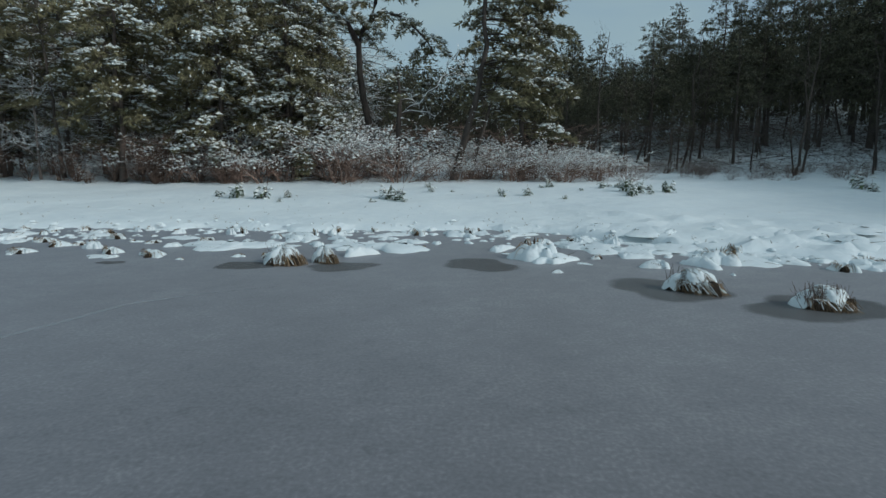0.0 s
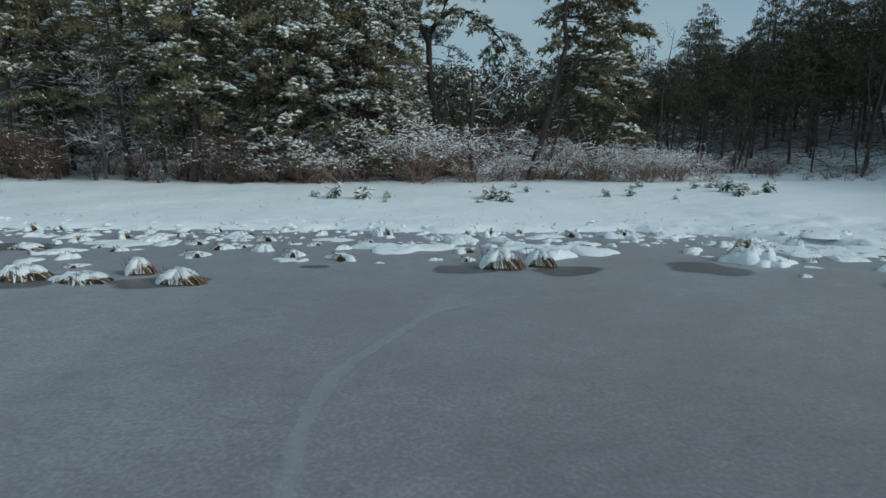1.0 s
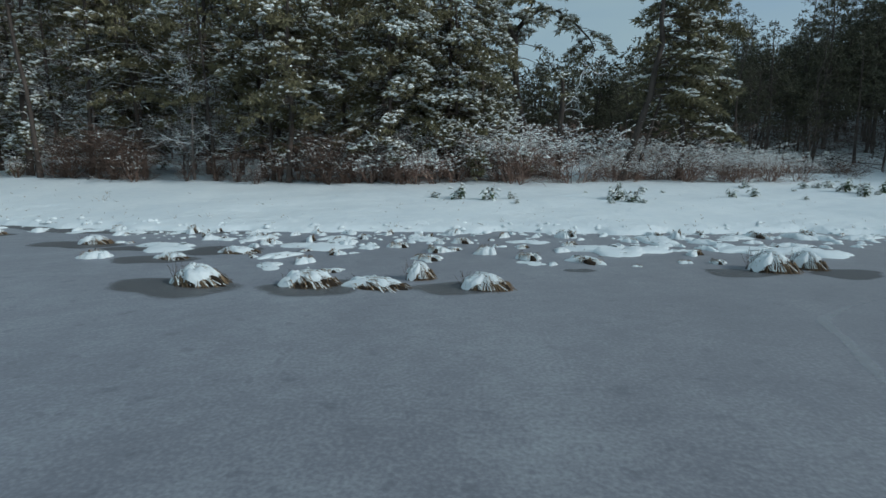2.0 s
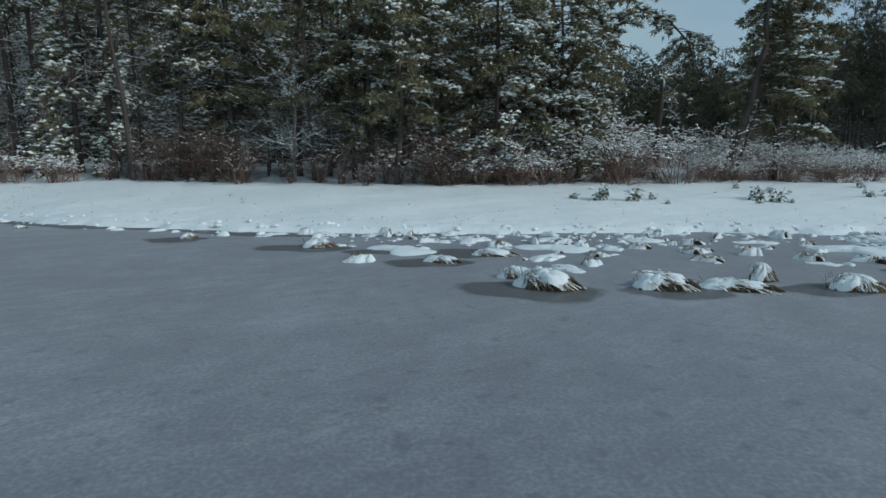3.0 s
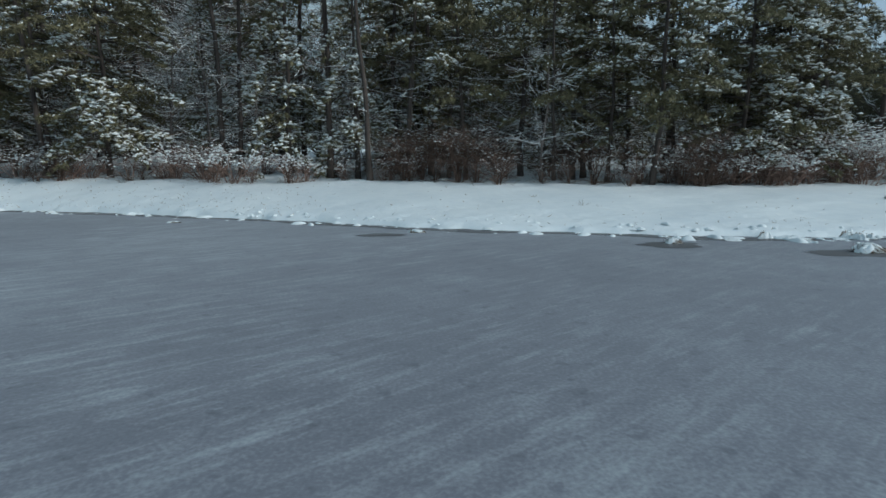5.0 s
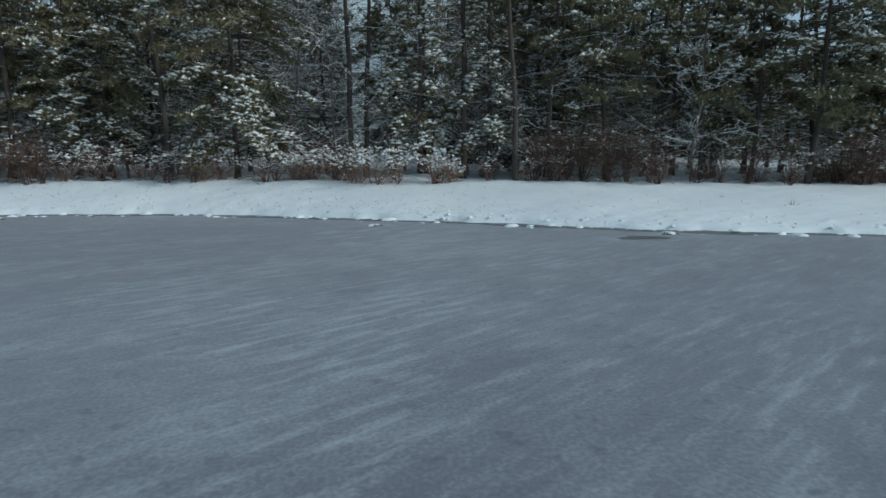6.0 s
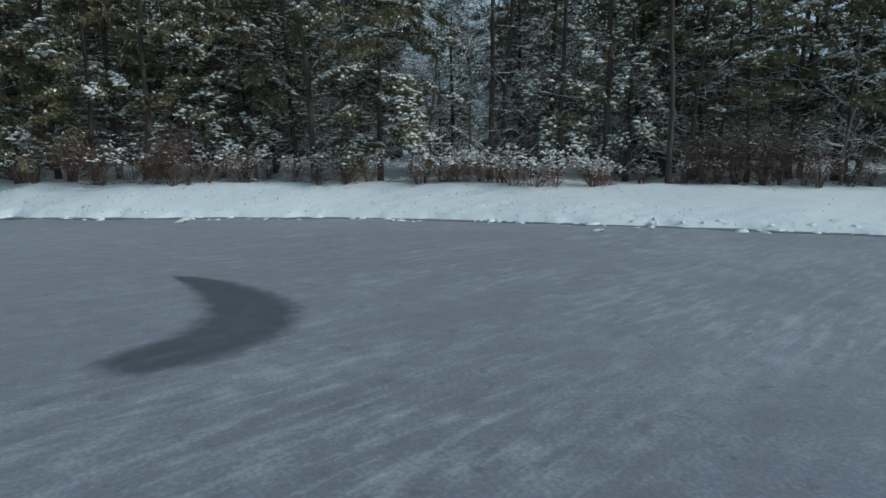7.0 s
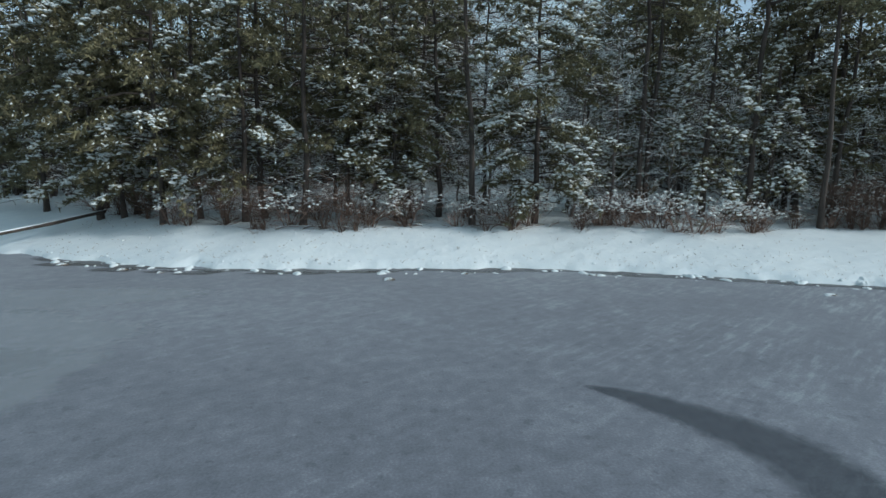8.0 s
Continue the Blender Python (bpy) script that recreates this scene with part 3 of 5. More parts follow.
def shrub(seed, height=1.7, spread=1.0, stems=13, snow=0.5, mat=None, label="leafless brown shrub with snow on its twigs", stout=0.015, fuzz=0.5, puff=(0.025, 0.075)):
    """Stems fanning up from one foot; fuzz: fine end twigs for each twig; puff: the size of its snow clumps."""
    rng = np.random.default_rng(seed)
    a, b, ra, rb = [], [], [], []
    for _ in range(stems):
        az, out = rng.uniform(0, 6.28), rng.uniform(0.1, 0.55) * spread
        w = unit(np.array([math.cos(az) * out, math.sin(az) * out, 1.0]))
        root = np.array([math.cos(az), math.sin(az), 0]) * rng.uniform(0.02, 0.22) * spread
        root[2] = -0.1
        branching(rng, root, w, height * rng.uniform(0.55, 1.1), stout, 2, a, b, ra, rb, 0.4)
    a, b, ra, rb = np.array(a), np.array(b), np.array(ra) * 0.9 + 0.002, np.array(rb) * 0.9 + 0.002
    k = rng.choice(len(b), int(len(b) * fuzz), True)
    k = k[b[k, 2] > 0.25 * height]
    tip = b[k] + unit(rng.normal(0, 1, (len(k), 3)) * [1, 1, 0.5] + [0, 0, 0.55]) * rng.uniform(0.10, 0.30, (len(k), 1))
    a, b = np.concatenate([a, b[k]]), np.concatenate([b, tip])
    ra, rb = np.concatenate([ra, np.full(len(k), 0.005)]), np.concatenate([rb, np.full(len(k), 0.003)])
    for p in (a, b):                                     # the tops are weighed down to a rounded head
        p[:, 2] = np.where(p[:, 2] > 0.55 * height, 0.55 * height + (p[:, 2] - 0.55 * height) * 0.65, p[:, 2])
    thing = tagged(new("shrub"), label, "shrub")
    part("stem", mesh_of("stem", stems_of(a, b, ra, rb, rng, 0.016)), mat or TWIG, thing, kind="stuff")
    pick = (b[:, 2] > height * 0.3) & (rng.uniform(0, 1, len(b)) < snow * np.clip(2.4 * b[:, 2] / height - 0.8, 0, 1))
    c = b[pick] + np.array([0, 0, 0.012])
    lying = pick & (np.abs(unit(b - a)[:, 2]) < 0.85)
    up = np.array([0, 0, 0.012])
    size = rng.uniform(*puff, len(c))
    part("snow_load", mesh_of("snow_load", [pads(c, size, size * rng.uniform(0.35, 0.55, len(c)), rng, 4, None, (0.4, 0.8)), ridges_on(*stretch_of(a[lying] + up, b[lying] + up, rng), 0.018, 0.012)], True), SNOW_BOUGH, thing, "small clumps of snow on the twig ends", "stuff")
    return thing


# one of each kind, then copies: the first stands where it is first wanted
def spread_out(kinds, spots, group):
    """Puts the kinds in turn at the spots (x, y, turn, size, lean to +x, lean to +y)."""
    seen_kinds = set()
    for k, (which, m) in enumerate(spots):
        ob = kinds[which % len(kinds)]
        if which % len(kinds) in seen_kinds:
            ob = copy_thing(ob, m)
        else:
            seen_kinds.add(which % len(kinds))
            ob.matrix_basis = m
        tagged(ob, group=group)


rnd = np.random.default_rng(11)

# forest edge, the trunks that stand out: x, y, height scale, lean to +x (degrees)
EDGE_TALL = [(-60.4, 31.6, 1.0, 1), (-53.4, 28.2, 1.05, -1), (-51.2, 26.6, 1.1, 1), (-48.3, 27.5, 0.8, 1), (-45.3, 28.4, 1.0, -1),
             
             (-28.0, 28.0, 1.0, 0), (-26.3, 27.6, 1.0, -1), (-20.7, 25.6, 0.9, -1), (-19.3, 28.0, 1.1, 0), (-18.6, 28.6, 1.0, 1),
             (-14.4, 27.2, 0.9, -5), (-13.2, 27.0, 1.0, -1), (-24.6, 26.4, 0.85, -3), (-56.2, 28.4, 1.0, 0), (-62.8, 33.5, 1.0, 2), (-25.4, 27.6, 1.0, 0), (-22.0, 27.6, 1.05, 1), (-20.6, 28.6, 1.0, 0)]
# tall ones whose crowns start far overhead
EDGE_HIGH = [(-44.1, 26.2, 1.0, -2), (-36.3, 27.3, 1.1, 0), (-35.7, 27.9, 0.95, 1), (-31.1, 27.0, 1.1, 0), (-29.0, 25.05, 0.95, -3), (-33.0, 29.6, 1.05, 0), (-27.4, 26.4, 0.9, 2)]
# snowy pines of the edge
EDGE_SNOWY = [(-70.5, 36.0, 1.0, 0), (-66.0, 33.8, 1.05, 0), (-61.5, 30.3, 1.1, 0), (-57.6, 27.9, 1.05, 1), (-53.9, 27.4, 1.0, 1), (-49.6, 28.6, 0.9, 0),
              (-16.6, 24.4, 0.95, 1), 
              (-18.0, 26.2, 0.85, 0), (-9.4, 27.2, 0.9, 0), (-46.8, 30.2, 0.95, 0)]
# pines bowed under the heaviest snow
EDGE_LADEN = [(-41.3, 26.4, 1.0, 1), (-12.3, 25.6, 1.0, 2), (-60.2, 29.9, 0.9, 0), (-47.4, 27.5, 0.75, 0), (-9.0, 26.6, 0.9, 0), (-34.4, 30.4, 0.9, 0), (-27.3, 29.0, 0.8, 0)]
EDGE_DROOP = [(-33.1, 27.3, 1.05, 0), (-29.9, 27.5, 0.95, 0), (-8.0, 27.4, 0.95, 2), (-9.8, 29.0, 1.0, 0), (-37.9, 29.6, 0.8, 0), (-27.0, 30.0, 0.9, 0)]
EDGE_BARE = [(-21.4, 25.0, 0.8, 1), (-37.2, 28.2, 0.9, 0), (-38.5, 30.5, 1.05, 1), (-34.6, 27.8, 0.7, -2), (-30.8, 29.0, 1.0, 2), (-32.6, 31.0, 1.1, 0), (-43.0, 28.6, 0.7, 0), (-27.6, 26.6, 0.75, 3), (-6.8, 28.2, 0.7, 0),
             (-47.2, 28.4, 0.8, -2), (-39.0, 28.0, 0.8, 2), (-29.8, 27.6, 0.7, -1), (-24.0, 28.8, 0.9, 1), (-11.0, 28.8, 0.8, 0)]

taken = []


def spots_of(table, kinds):
    res = []
    for k, (x, y, s, lean) in enumerate(table):
        taken.append((x, y))
        pick = k % kinds if kinds != 3 else 0 if x < -50 else 2 * (k % 2) if x < -38 else 1 + k % 2
        res.append((pick, place(x, y, rnd.uniform(0, 360), s * rnd.uniform(0.95, 1.05), lean, rnd.uniform(-1.5, 1.5))))
    return res


def fill(count, x0, x1, y0, y1, gap, kinds, ok=lambda x, y: True, lo=0.8, hi=1.15):
    res, tries = [], 0
    while len(res) < count and tries < count * 60:
        tries += 1
        x = rnd.uniform(x0, x1)
        y = rnd.uniform(y0, y1) + float(treeline(x)) - 25.0
        if not ok(x, y) or any((x - a) ** 2 + (y - b) ** 2 < gap * gap for a, b in taken):
            continue
        taken.append((x, y))
        res.append((int(rnd.integers(kinds)), place(x, y, rnd.uniform(0, 360), rnd.uniform(lo, hi), rnd.uniform(-3, 3), rnd.uniform(-2, 2))))
    return res


def clear_of_gap(x, y):
    """Keeps the open view at the forest's corner free."""
    return x < -6.5 - 0.12 * (y - 27)


def pines_ok(x, y):
    """Also leaves the thin place where the sky shows between bare trees."""
    return clear_of_gap(x, y) and not -38.0 < x < -34.0


spread_out([tall_pine(100 + k, 16.0, (4.6, 3.4, 5.4, 4.0)[k]) for k in range(4)],
           spots_of(EDGE_TALL, 4) + fill(30, -78, -7, 29.5, 48, 1.9, 4, pines_ok), "tall pines of the forest")
spread_out([tall_pine(110 + k, 17.0, (9.0, 8.2)[k]) for k in range(2)], spots_of(EDGE_HIGH, 2), "tall pines of the forest")
spread_out([snowy_pine(200 + k, 14.0, (2.2, 3.3, 2.7)[k], (2.9, 2.6, 3.1)[k], (0.22, 0.42, 0.36)[k]) for k in range(3)],
           spots_of(EDGE_SNOWY, 3) + fill(5, -80, -8, 32, 44, 2.4, 3, pines_ok, 0.75, 1.05), "snowy pines of the forest edge")
spread_out([snowy_pine(210 + k, 14.0, (1.7, 2.0)[k], (3.0, 2.7)[k], (0.75, 0.6)[k], 6) for k in range(2)], spots_of(EDGE_LADEN, 2), "heavily laden pines of the forest edge")
spread_out([drooping_conifer(300 + k) for k in range(2)], spots_of(EDGE_DROOP, 2) + fill(8, -76, -9, 29, 42, 2.2, 2, pines_ok, 0.7, 1.0), "drooping conifers of the forest")
spread_out([bare_tree(400 + k, (9.0, 8.0, 10.0)[k], snow=0.6) for k in range(3)], spots_of(EDGE_BARE, 3) + fill(28, -78, -7, 27.5, 44, 1.5, 3, clear_of_gap, 0.6, 1.05), "bare trees among the pines")

# the far wood: pines coloured as in shade, behind, and up the slope past the forest's corner
far_kinds = [far_pine(500 + k, (15.0, 13.0, 16.0)[k], (5.2, 4.8, 6.0)[k], (2.8, 3.2, 2.6)[k]) for k in range(3)] + [far_pine(503, 15.0, 3.0, 3.4, False)]
far_spots = [(3, m) for _, m in fill(30, -110, -14, 50, 76, 2.8, 3, lambda x, y: True, 0.65, 0.85)]
for k in range(135):
    for _ in range(40):
        x, y = rnd.uniform(2, 46), rnd.uniform(35, 70)
        if x > 26 + (y - 44) * 1.3 or any((x - a) ** 2 + (y - b) ** 2 < 3.6 for a, b in taken):
            continue
        break
    taken.append((x, y))
    far_spots.append((int(rnd.integers(3)), place(x, y, rnd.uniform(0, 360), float(np.interp(rnd.uniform(0, 1), [0, 0.8, 0.86, 1], [0.78, 1.0, 1.08, 1.18])) * float(np.interp(x * 44 / y, [0, 8, 14, 22, 27], [0.55, 0.63, 0.70, 0.82, 1.1]) * (0.55 + 0.45 * y / 44)) * float(np.interp(y, [34, 40, 50, 70], [0.8, 0.92, 0.84, 0.78])), rnd.uniform(-2, 2), 0)))
for x, y, s in [(24.5, 42.5, 1.05), (27.0, 40.5, 1.1), (30.0, 42.0, 1.15), (33.5, 41.0, 1.15), (28.5, 45.0, 1.05), (36.0, 44.0, 1.1), (21.0, 43.0, 1.0), (22.8, 40.5, 0.9), (20.6, 41.5, 1.12), (24.0, 41.0, 1.1), (26.8, 42.0, 1.15), (28.6, 42.5, 1.1)]:
    far_spots.append((int(rnd.integers(3)), place(x, y, rnd.uniform(0, 360), s)))
for k in range(46):                                      # behind the open corner
    x, y = rnd.uniform(-14, 10), rnd.uniform(45, 58)
    far_spots.append((int(rnd.integers(3)), place(x, y, rnd.uniform(0, 360), 0.64 * rnd.uniform(0.75, 1.1))))
for k in range(40):                                      # unseen trees added to the east, to shade the slope
    x, y = rnd.uniform(42, 100), rnd.uniform(18, 62)
    if y < 0.85 * x:
        far_spots.append((3, place(x, y, rnd.uniform(0, 360), rnd.uniform(0.9, 1.25))))
# a denser unseen stand, added to throw shade on the slope's foot
for k in range(46):
    far_spots.append((3, place(rnd.uniform(42, 62), rnd.uniform(6, 36), rnd.uniform(0, 360), rnd.uniform(0.8, 1.05))))
for k in range(30):                                      # nearer unseen trees, added to keep sun and sky off the slope
    far_spots.append((3, place(rnd.uniform(27, 43), rnd.uniform(19, 35), rnd.uniform(0, 360), rnd.uniform(0.65, 0.85))))
spread_out(far_kinds, far_spots, "pines of the far wood")


def wood_mass(x0, x1, y0, y1, top, count, seed, foot_gap=0.6, size=1.0, stems=True):
    """The dim depth of the wood: boughs and stems too many to tell apart."""
    rng = np.random.default_rng(seed)
    x, y = rng.uniform(x0, x1, count), rng.uniform(y0, y1, count)
    low = foot_gap * (1 + 0.45 * ripple(x, y, 5.0, 6))       # the lowest boughs hang at uneven heights
    clump = np.stack([x, y, ground(x, y) + low + (top * (1 + 0.12 * ripple(x, y, 7.0, 6, 8)) - low) * rng.uniform(0, 1, count) ** 1.2], 1)
    way = unit(rng.normal(0, 1, (count, 3)) * [1, 1, 0.35])
    n = count // 16
    sx, sy = rng.uniform(x0, x1, n), rng.uniform(y0, y1, n)
    foot = np.stack([sx, sy, ground(sx, sy) - 0.2], 1)
    head = foot + np.stack([rng.normal(0, 0.5, n), rng.normal(0, 0.5, n), top * rng.uniform(0.5, 0.85, n)], 1)
    wood = tagged(new("far_wood"), "dim depth of the pine wood, needles coloured as in shade", "woods", kind="stuff")
    part("foliage", mesh_of("foliage", [tufts(clump, way, size * rng.uniform(0.35, 0.75, count), rng, 4, 0.3 if size > 0.9 else 0.17)]), NEEDLES_SHADED, wood, "", "stuff")
    if stems:
        part("stem", mesh_of("stem", [sticks(foot, head, 0.13, 0.015, 5)]), BARK, wood, "", "stuff")


def undergrowth(x0, x1, y0, y1, top, count, seed, snow=0.5, foot=0.4, thick=1.0, mat=None):
    """The tangle of dead twigs and saplings in the wood."""
    rng = np.random.default_rng(seed)
    x, y = rng.uniform(x0, x1, count), rng.uniform(y0, y1, count)
    y = y + np.where(x < 0, treeline(x) - 25, 0)
    p = np.stack([x, y, ground(x, y) + foot + top * rng.uniform(0, 1, count) ** 1.1], 1)
    w = rng.normal(0, 1, (count, 3)) * [0.6, 0.4, 0.28] * rng.uniform(0.4, 1.1, (count, 1))
    tangle = tagged(new("undergrowth"), "tangle of dead twigs and saplings in the wood", "undergrowth", kind="stuff")
    part("twig", mesh_of("twig", [ribbons(p - w, p + w, 0.013 * thick, 0.006 * thick, rng)]), mat or TWIG, tangle, "", "stuff")
    if not snow:
        return
    k = rng.uniform(0, 1, count) < snow
    part("snow_ridge", mesh_of("snow_ridge", [ridges_on(p[k] - w[k], p[k] + w[k], 0.013, 0.009)]), SNOW_BOUGH, tangle, "", "stuff")


wood_mass(-110, -51, 48, 60, 19.0, 6000, 71, 4.5)
wood_mass(-31, -16, 48, 60, 16.0, 3500, 78, 4.5)
wood_mass(-16, 10, 50, 62, 8.5, 6000, 72)
# the next three: unseen foliage added in the east to shade slope and bank
wood_mass(46, 84, -14, 58, 18.0, 4000, 73, 0.6, 1.4)
wood_mass(43, 56, 25, 46, 21.0, 8000, 83, 1.0, 1.7)
wood_mass(34, 46, 4, 30, 14.5, 7000, 87, 1.0, 1.7)
wood_mass(8, 22, 46, 62, 5.4, 5000, 75, 2.2, 0.7, False)
wood_mass(22, 46, 47, 62, 6.0, 6000, 74, 2.2, 0.7, False)
wood_mass(4, 60, 62, 74, 5.0, 6000, 79, 0.5, 0.8)
wood_mass(-76, -54, 41, 48, 15.0, 3000, 81, 4.5)
wood_mass(-56, -41, 46, 60, 20.0, 8000, 86, 5.5)
wood_mass(-31, -13, 41, 48, 13.0, 2500, 82, 4.5)
undergrowth(-84, -8, 28.5, 42, 5.0, 8000, 76, 0.55, 1.3, 1.0, BARK_GREY)
undergrowth(-84, -12, 26.5, 34, 6.0, 9000, 90, 0.5, 0.6, 0.8)
undergrowth(-110, -8, 38, 56, 8.5, 24000, 80, 0.6, 1.8, 1.5, BARK_GREY)
undergrowth(-54, -29, 38, 54, 13.0, 12000, 85, 0.35, 1.0, 1.8, BARK_GREY)
undergrowth(-8, 7, 31, 44, 2.4, 1300, 84, 0)
undergrowth(6, 34, 33, 50, 2.6, 9000, 77, 0, 0.3, 1.0, BARK)
wood_mass(6, 20, 38, 47, 5.0, 8000, 88, 3.0, 0.5, False)
wood_mass(20, 34, 38, 47, 7.4, 12000, 89, 3.0, 0.5, False)

slope_bare = [bare_tree(420 + k, 8.0, 0.075, BARK, "thin dark bare tree on the snowy slope", (0, 0), 9, 0.0) for k in range(2)]
slope_spots = []
for k in range(46):
    x, y = rnd.uniform(5, 40), rnd.uniform(31, 48)
    slope_spots.append((k % 2, place(x, y, rnd.uniform(0, 360), rnd.uniform(0.6, 1.2), rnd.uniform(-8, 8), 0)))
spread_out(slope_bare, slope_spots, "bare trees on the slope")


def forked_pine():
    """The big pine at the forest's corner: bent trunk that forks at four metres."""
    rng = np.random.default_rng(77)
    out = fresh(0.65)
    main = np.array([[0.2, 0, -0.3], [0.08, 0, 0.8], [-0.1, 0, 2.2], [-0.45, 0, 3.7], [-0.6, 0, 5.1], [-0.62, 0, 6.4], [-0.42, 0, 6.95], [-0.05, 0, 7.4], [0.2, 0.1, 8.2], [0.4, 0.2, 10.0], [0.5, 0.1, 12.0]])
    left = np.array([[-0.62, 0, 6.3], [-1.1, -0.1, 7.2], [-2.1, -0.2, 8.1], [-2.7, -0.2, 8.6], [-3.2, -0.1, 9.7], [-3.4, 0, 11.0]])
    right = np.array([[-0.1, 0, 7.3], [0.5, 0.1, 7.75], [1.35, 0.0, 7.6], [2.2, -0.2, 6.9], [2.75, -0.3, 6.3], [3.0, -0.3, 5.8]])
    thing = tagged(new("forked_pine"), "large dark pine with bent forked trunk and snow-dusted crown", "pine tree")
    part("trunk", mesh_of("trunk", [tube(main, np.linspace(0.22, 0.05, 11), 10, rng, 0.1)], True), BARK, thing)
    part("fork", mesh_of("fork", [tube(left, np.linspace(0.15, 0.04, 6), 8, rng, 0.1)], True), BARK, thing)
    part("fork", mesh_of("fork", [tube(right, np.linspace(0.08, 0.02, 6), 8, rng, 0.1)], True), BARK, thing)
    for line, lo, hi, n in ((main, 6.6, 12.0, 26), (left, 6.9, 11.0, 22)):
        for _ in range(n):
            h = rng.uniform(lo, hi)
            bough(rng, at_height(line, h), rng.uniform(0, 6.28), rng.uniform(0.7, 2.0), rng.uniform(0.0, 0.4), 0.35, 15, 0.25, out)
    for s in np.linspace(0.2, 1, 16):
        p = np.array([np.interp(s * 5, range(6), right[:, k]) for k in range(3)])
        bough(rng, p, rng.uniform(0, 6.28), rng.uniform(0.4, 1.2), 0.15, 0.6, 14, 0.24, out)
    for h, az, ln in ((6.2, 0.2, 1.6), (5.6, 0.5, 1.7), (5.9, 3.3, 1.4), (4.4, 0.2, 1.6), (5.0, 2.9, 1.1), (3.4, 0.3, 1.3), (4.0, 2.6, 1.2)):
        bough(rng, at_height(main, h), az, ln, 0.15, 0.4, 18, 0.2, out)
    ridges = dead_branches(rng, main, 0.2, 1.6, 5.0, 12, out)
    part("branchwork", mesh_of("branchwork", out["bark"] + out["twig"]), BARK, thing, kind="stuff")
    needles, lumps = crown_parts(out, rng, 8, "forked_pine")
    part("crown", needles, NEEDLES, thing, "", "stuff")
    part("snow_load", lumps, SNOW_BOUGH, thing, "clumps of fresh snow on the boughs", "stuff")
    part("snow_ridge", mesh_of("snow_ridge", ridges), SNOW_BOUGH, thing, "thin ridges of snow on bare branches", "stuff")
    thing.matrix_basis = place(-5.55, 29.1, 0, 1.096, 0, 0, 0.15)


def leaning_pine(x, y, line, base, east, west, label, seed, thick=0.17, step=0.5, heavy=0.45, each=4):
    """A pine at the corner; line is its bent trunk, east and west the reach of its boughs to either side."""
    rng = np.random.default_rng(seed)
    out = fresh(heavy)
    line = np.asarray(line, float)
    top = line[-1, 2]
    h = base
    while h < top - 0.2:
        q = (h - base) / (top - base)
        for _ in range(each):
            az = rng.uniform(-0.7, 1.5) if rng.uniform() < 0.72 else rng.uniform(1.5, 3.7)
            ln = (east if abs(az) < 1.5 else west) * (1 - q * q) ** 0.6 * rng.uniform(0.55, 1.1) * (0.55 + 0.45 * abs(math.cos(az))) + 0.25
            bough(rng, at_height(line, h + rng.uniform(-0.2, 0.2)), az, ln, rng.uniform(0.05, 0.3), rng.uniform(0.25, 0.42), int(8 + 13 * ln), 0.26, out)
        h += step
    ridges = dead_branches(rng, line, 0.15, 1.0, base + 2, 9, out)
    thing = finish("leaning_pine", out, line, thick, rng, 8, label, NEEDLES, "pine tree", ridges)
    thing.matrix_basis = place(x, y, 0)


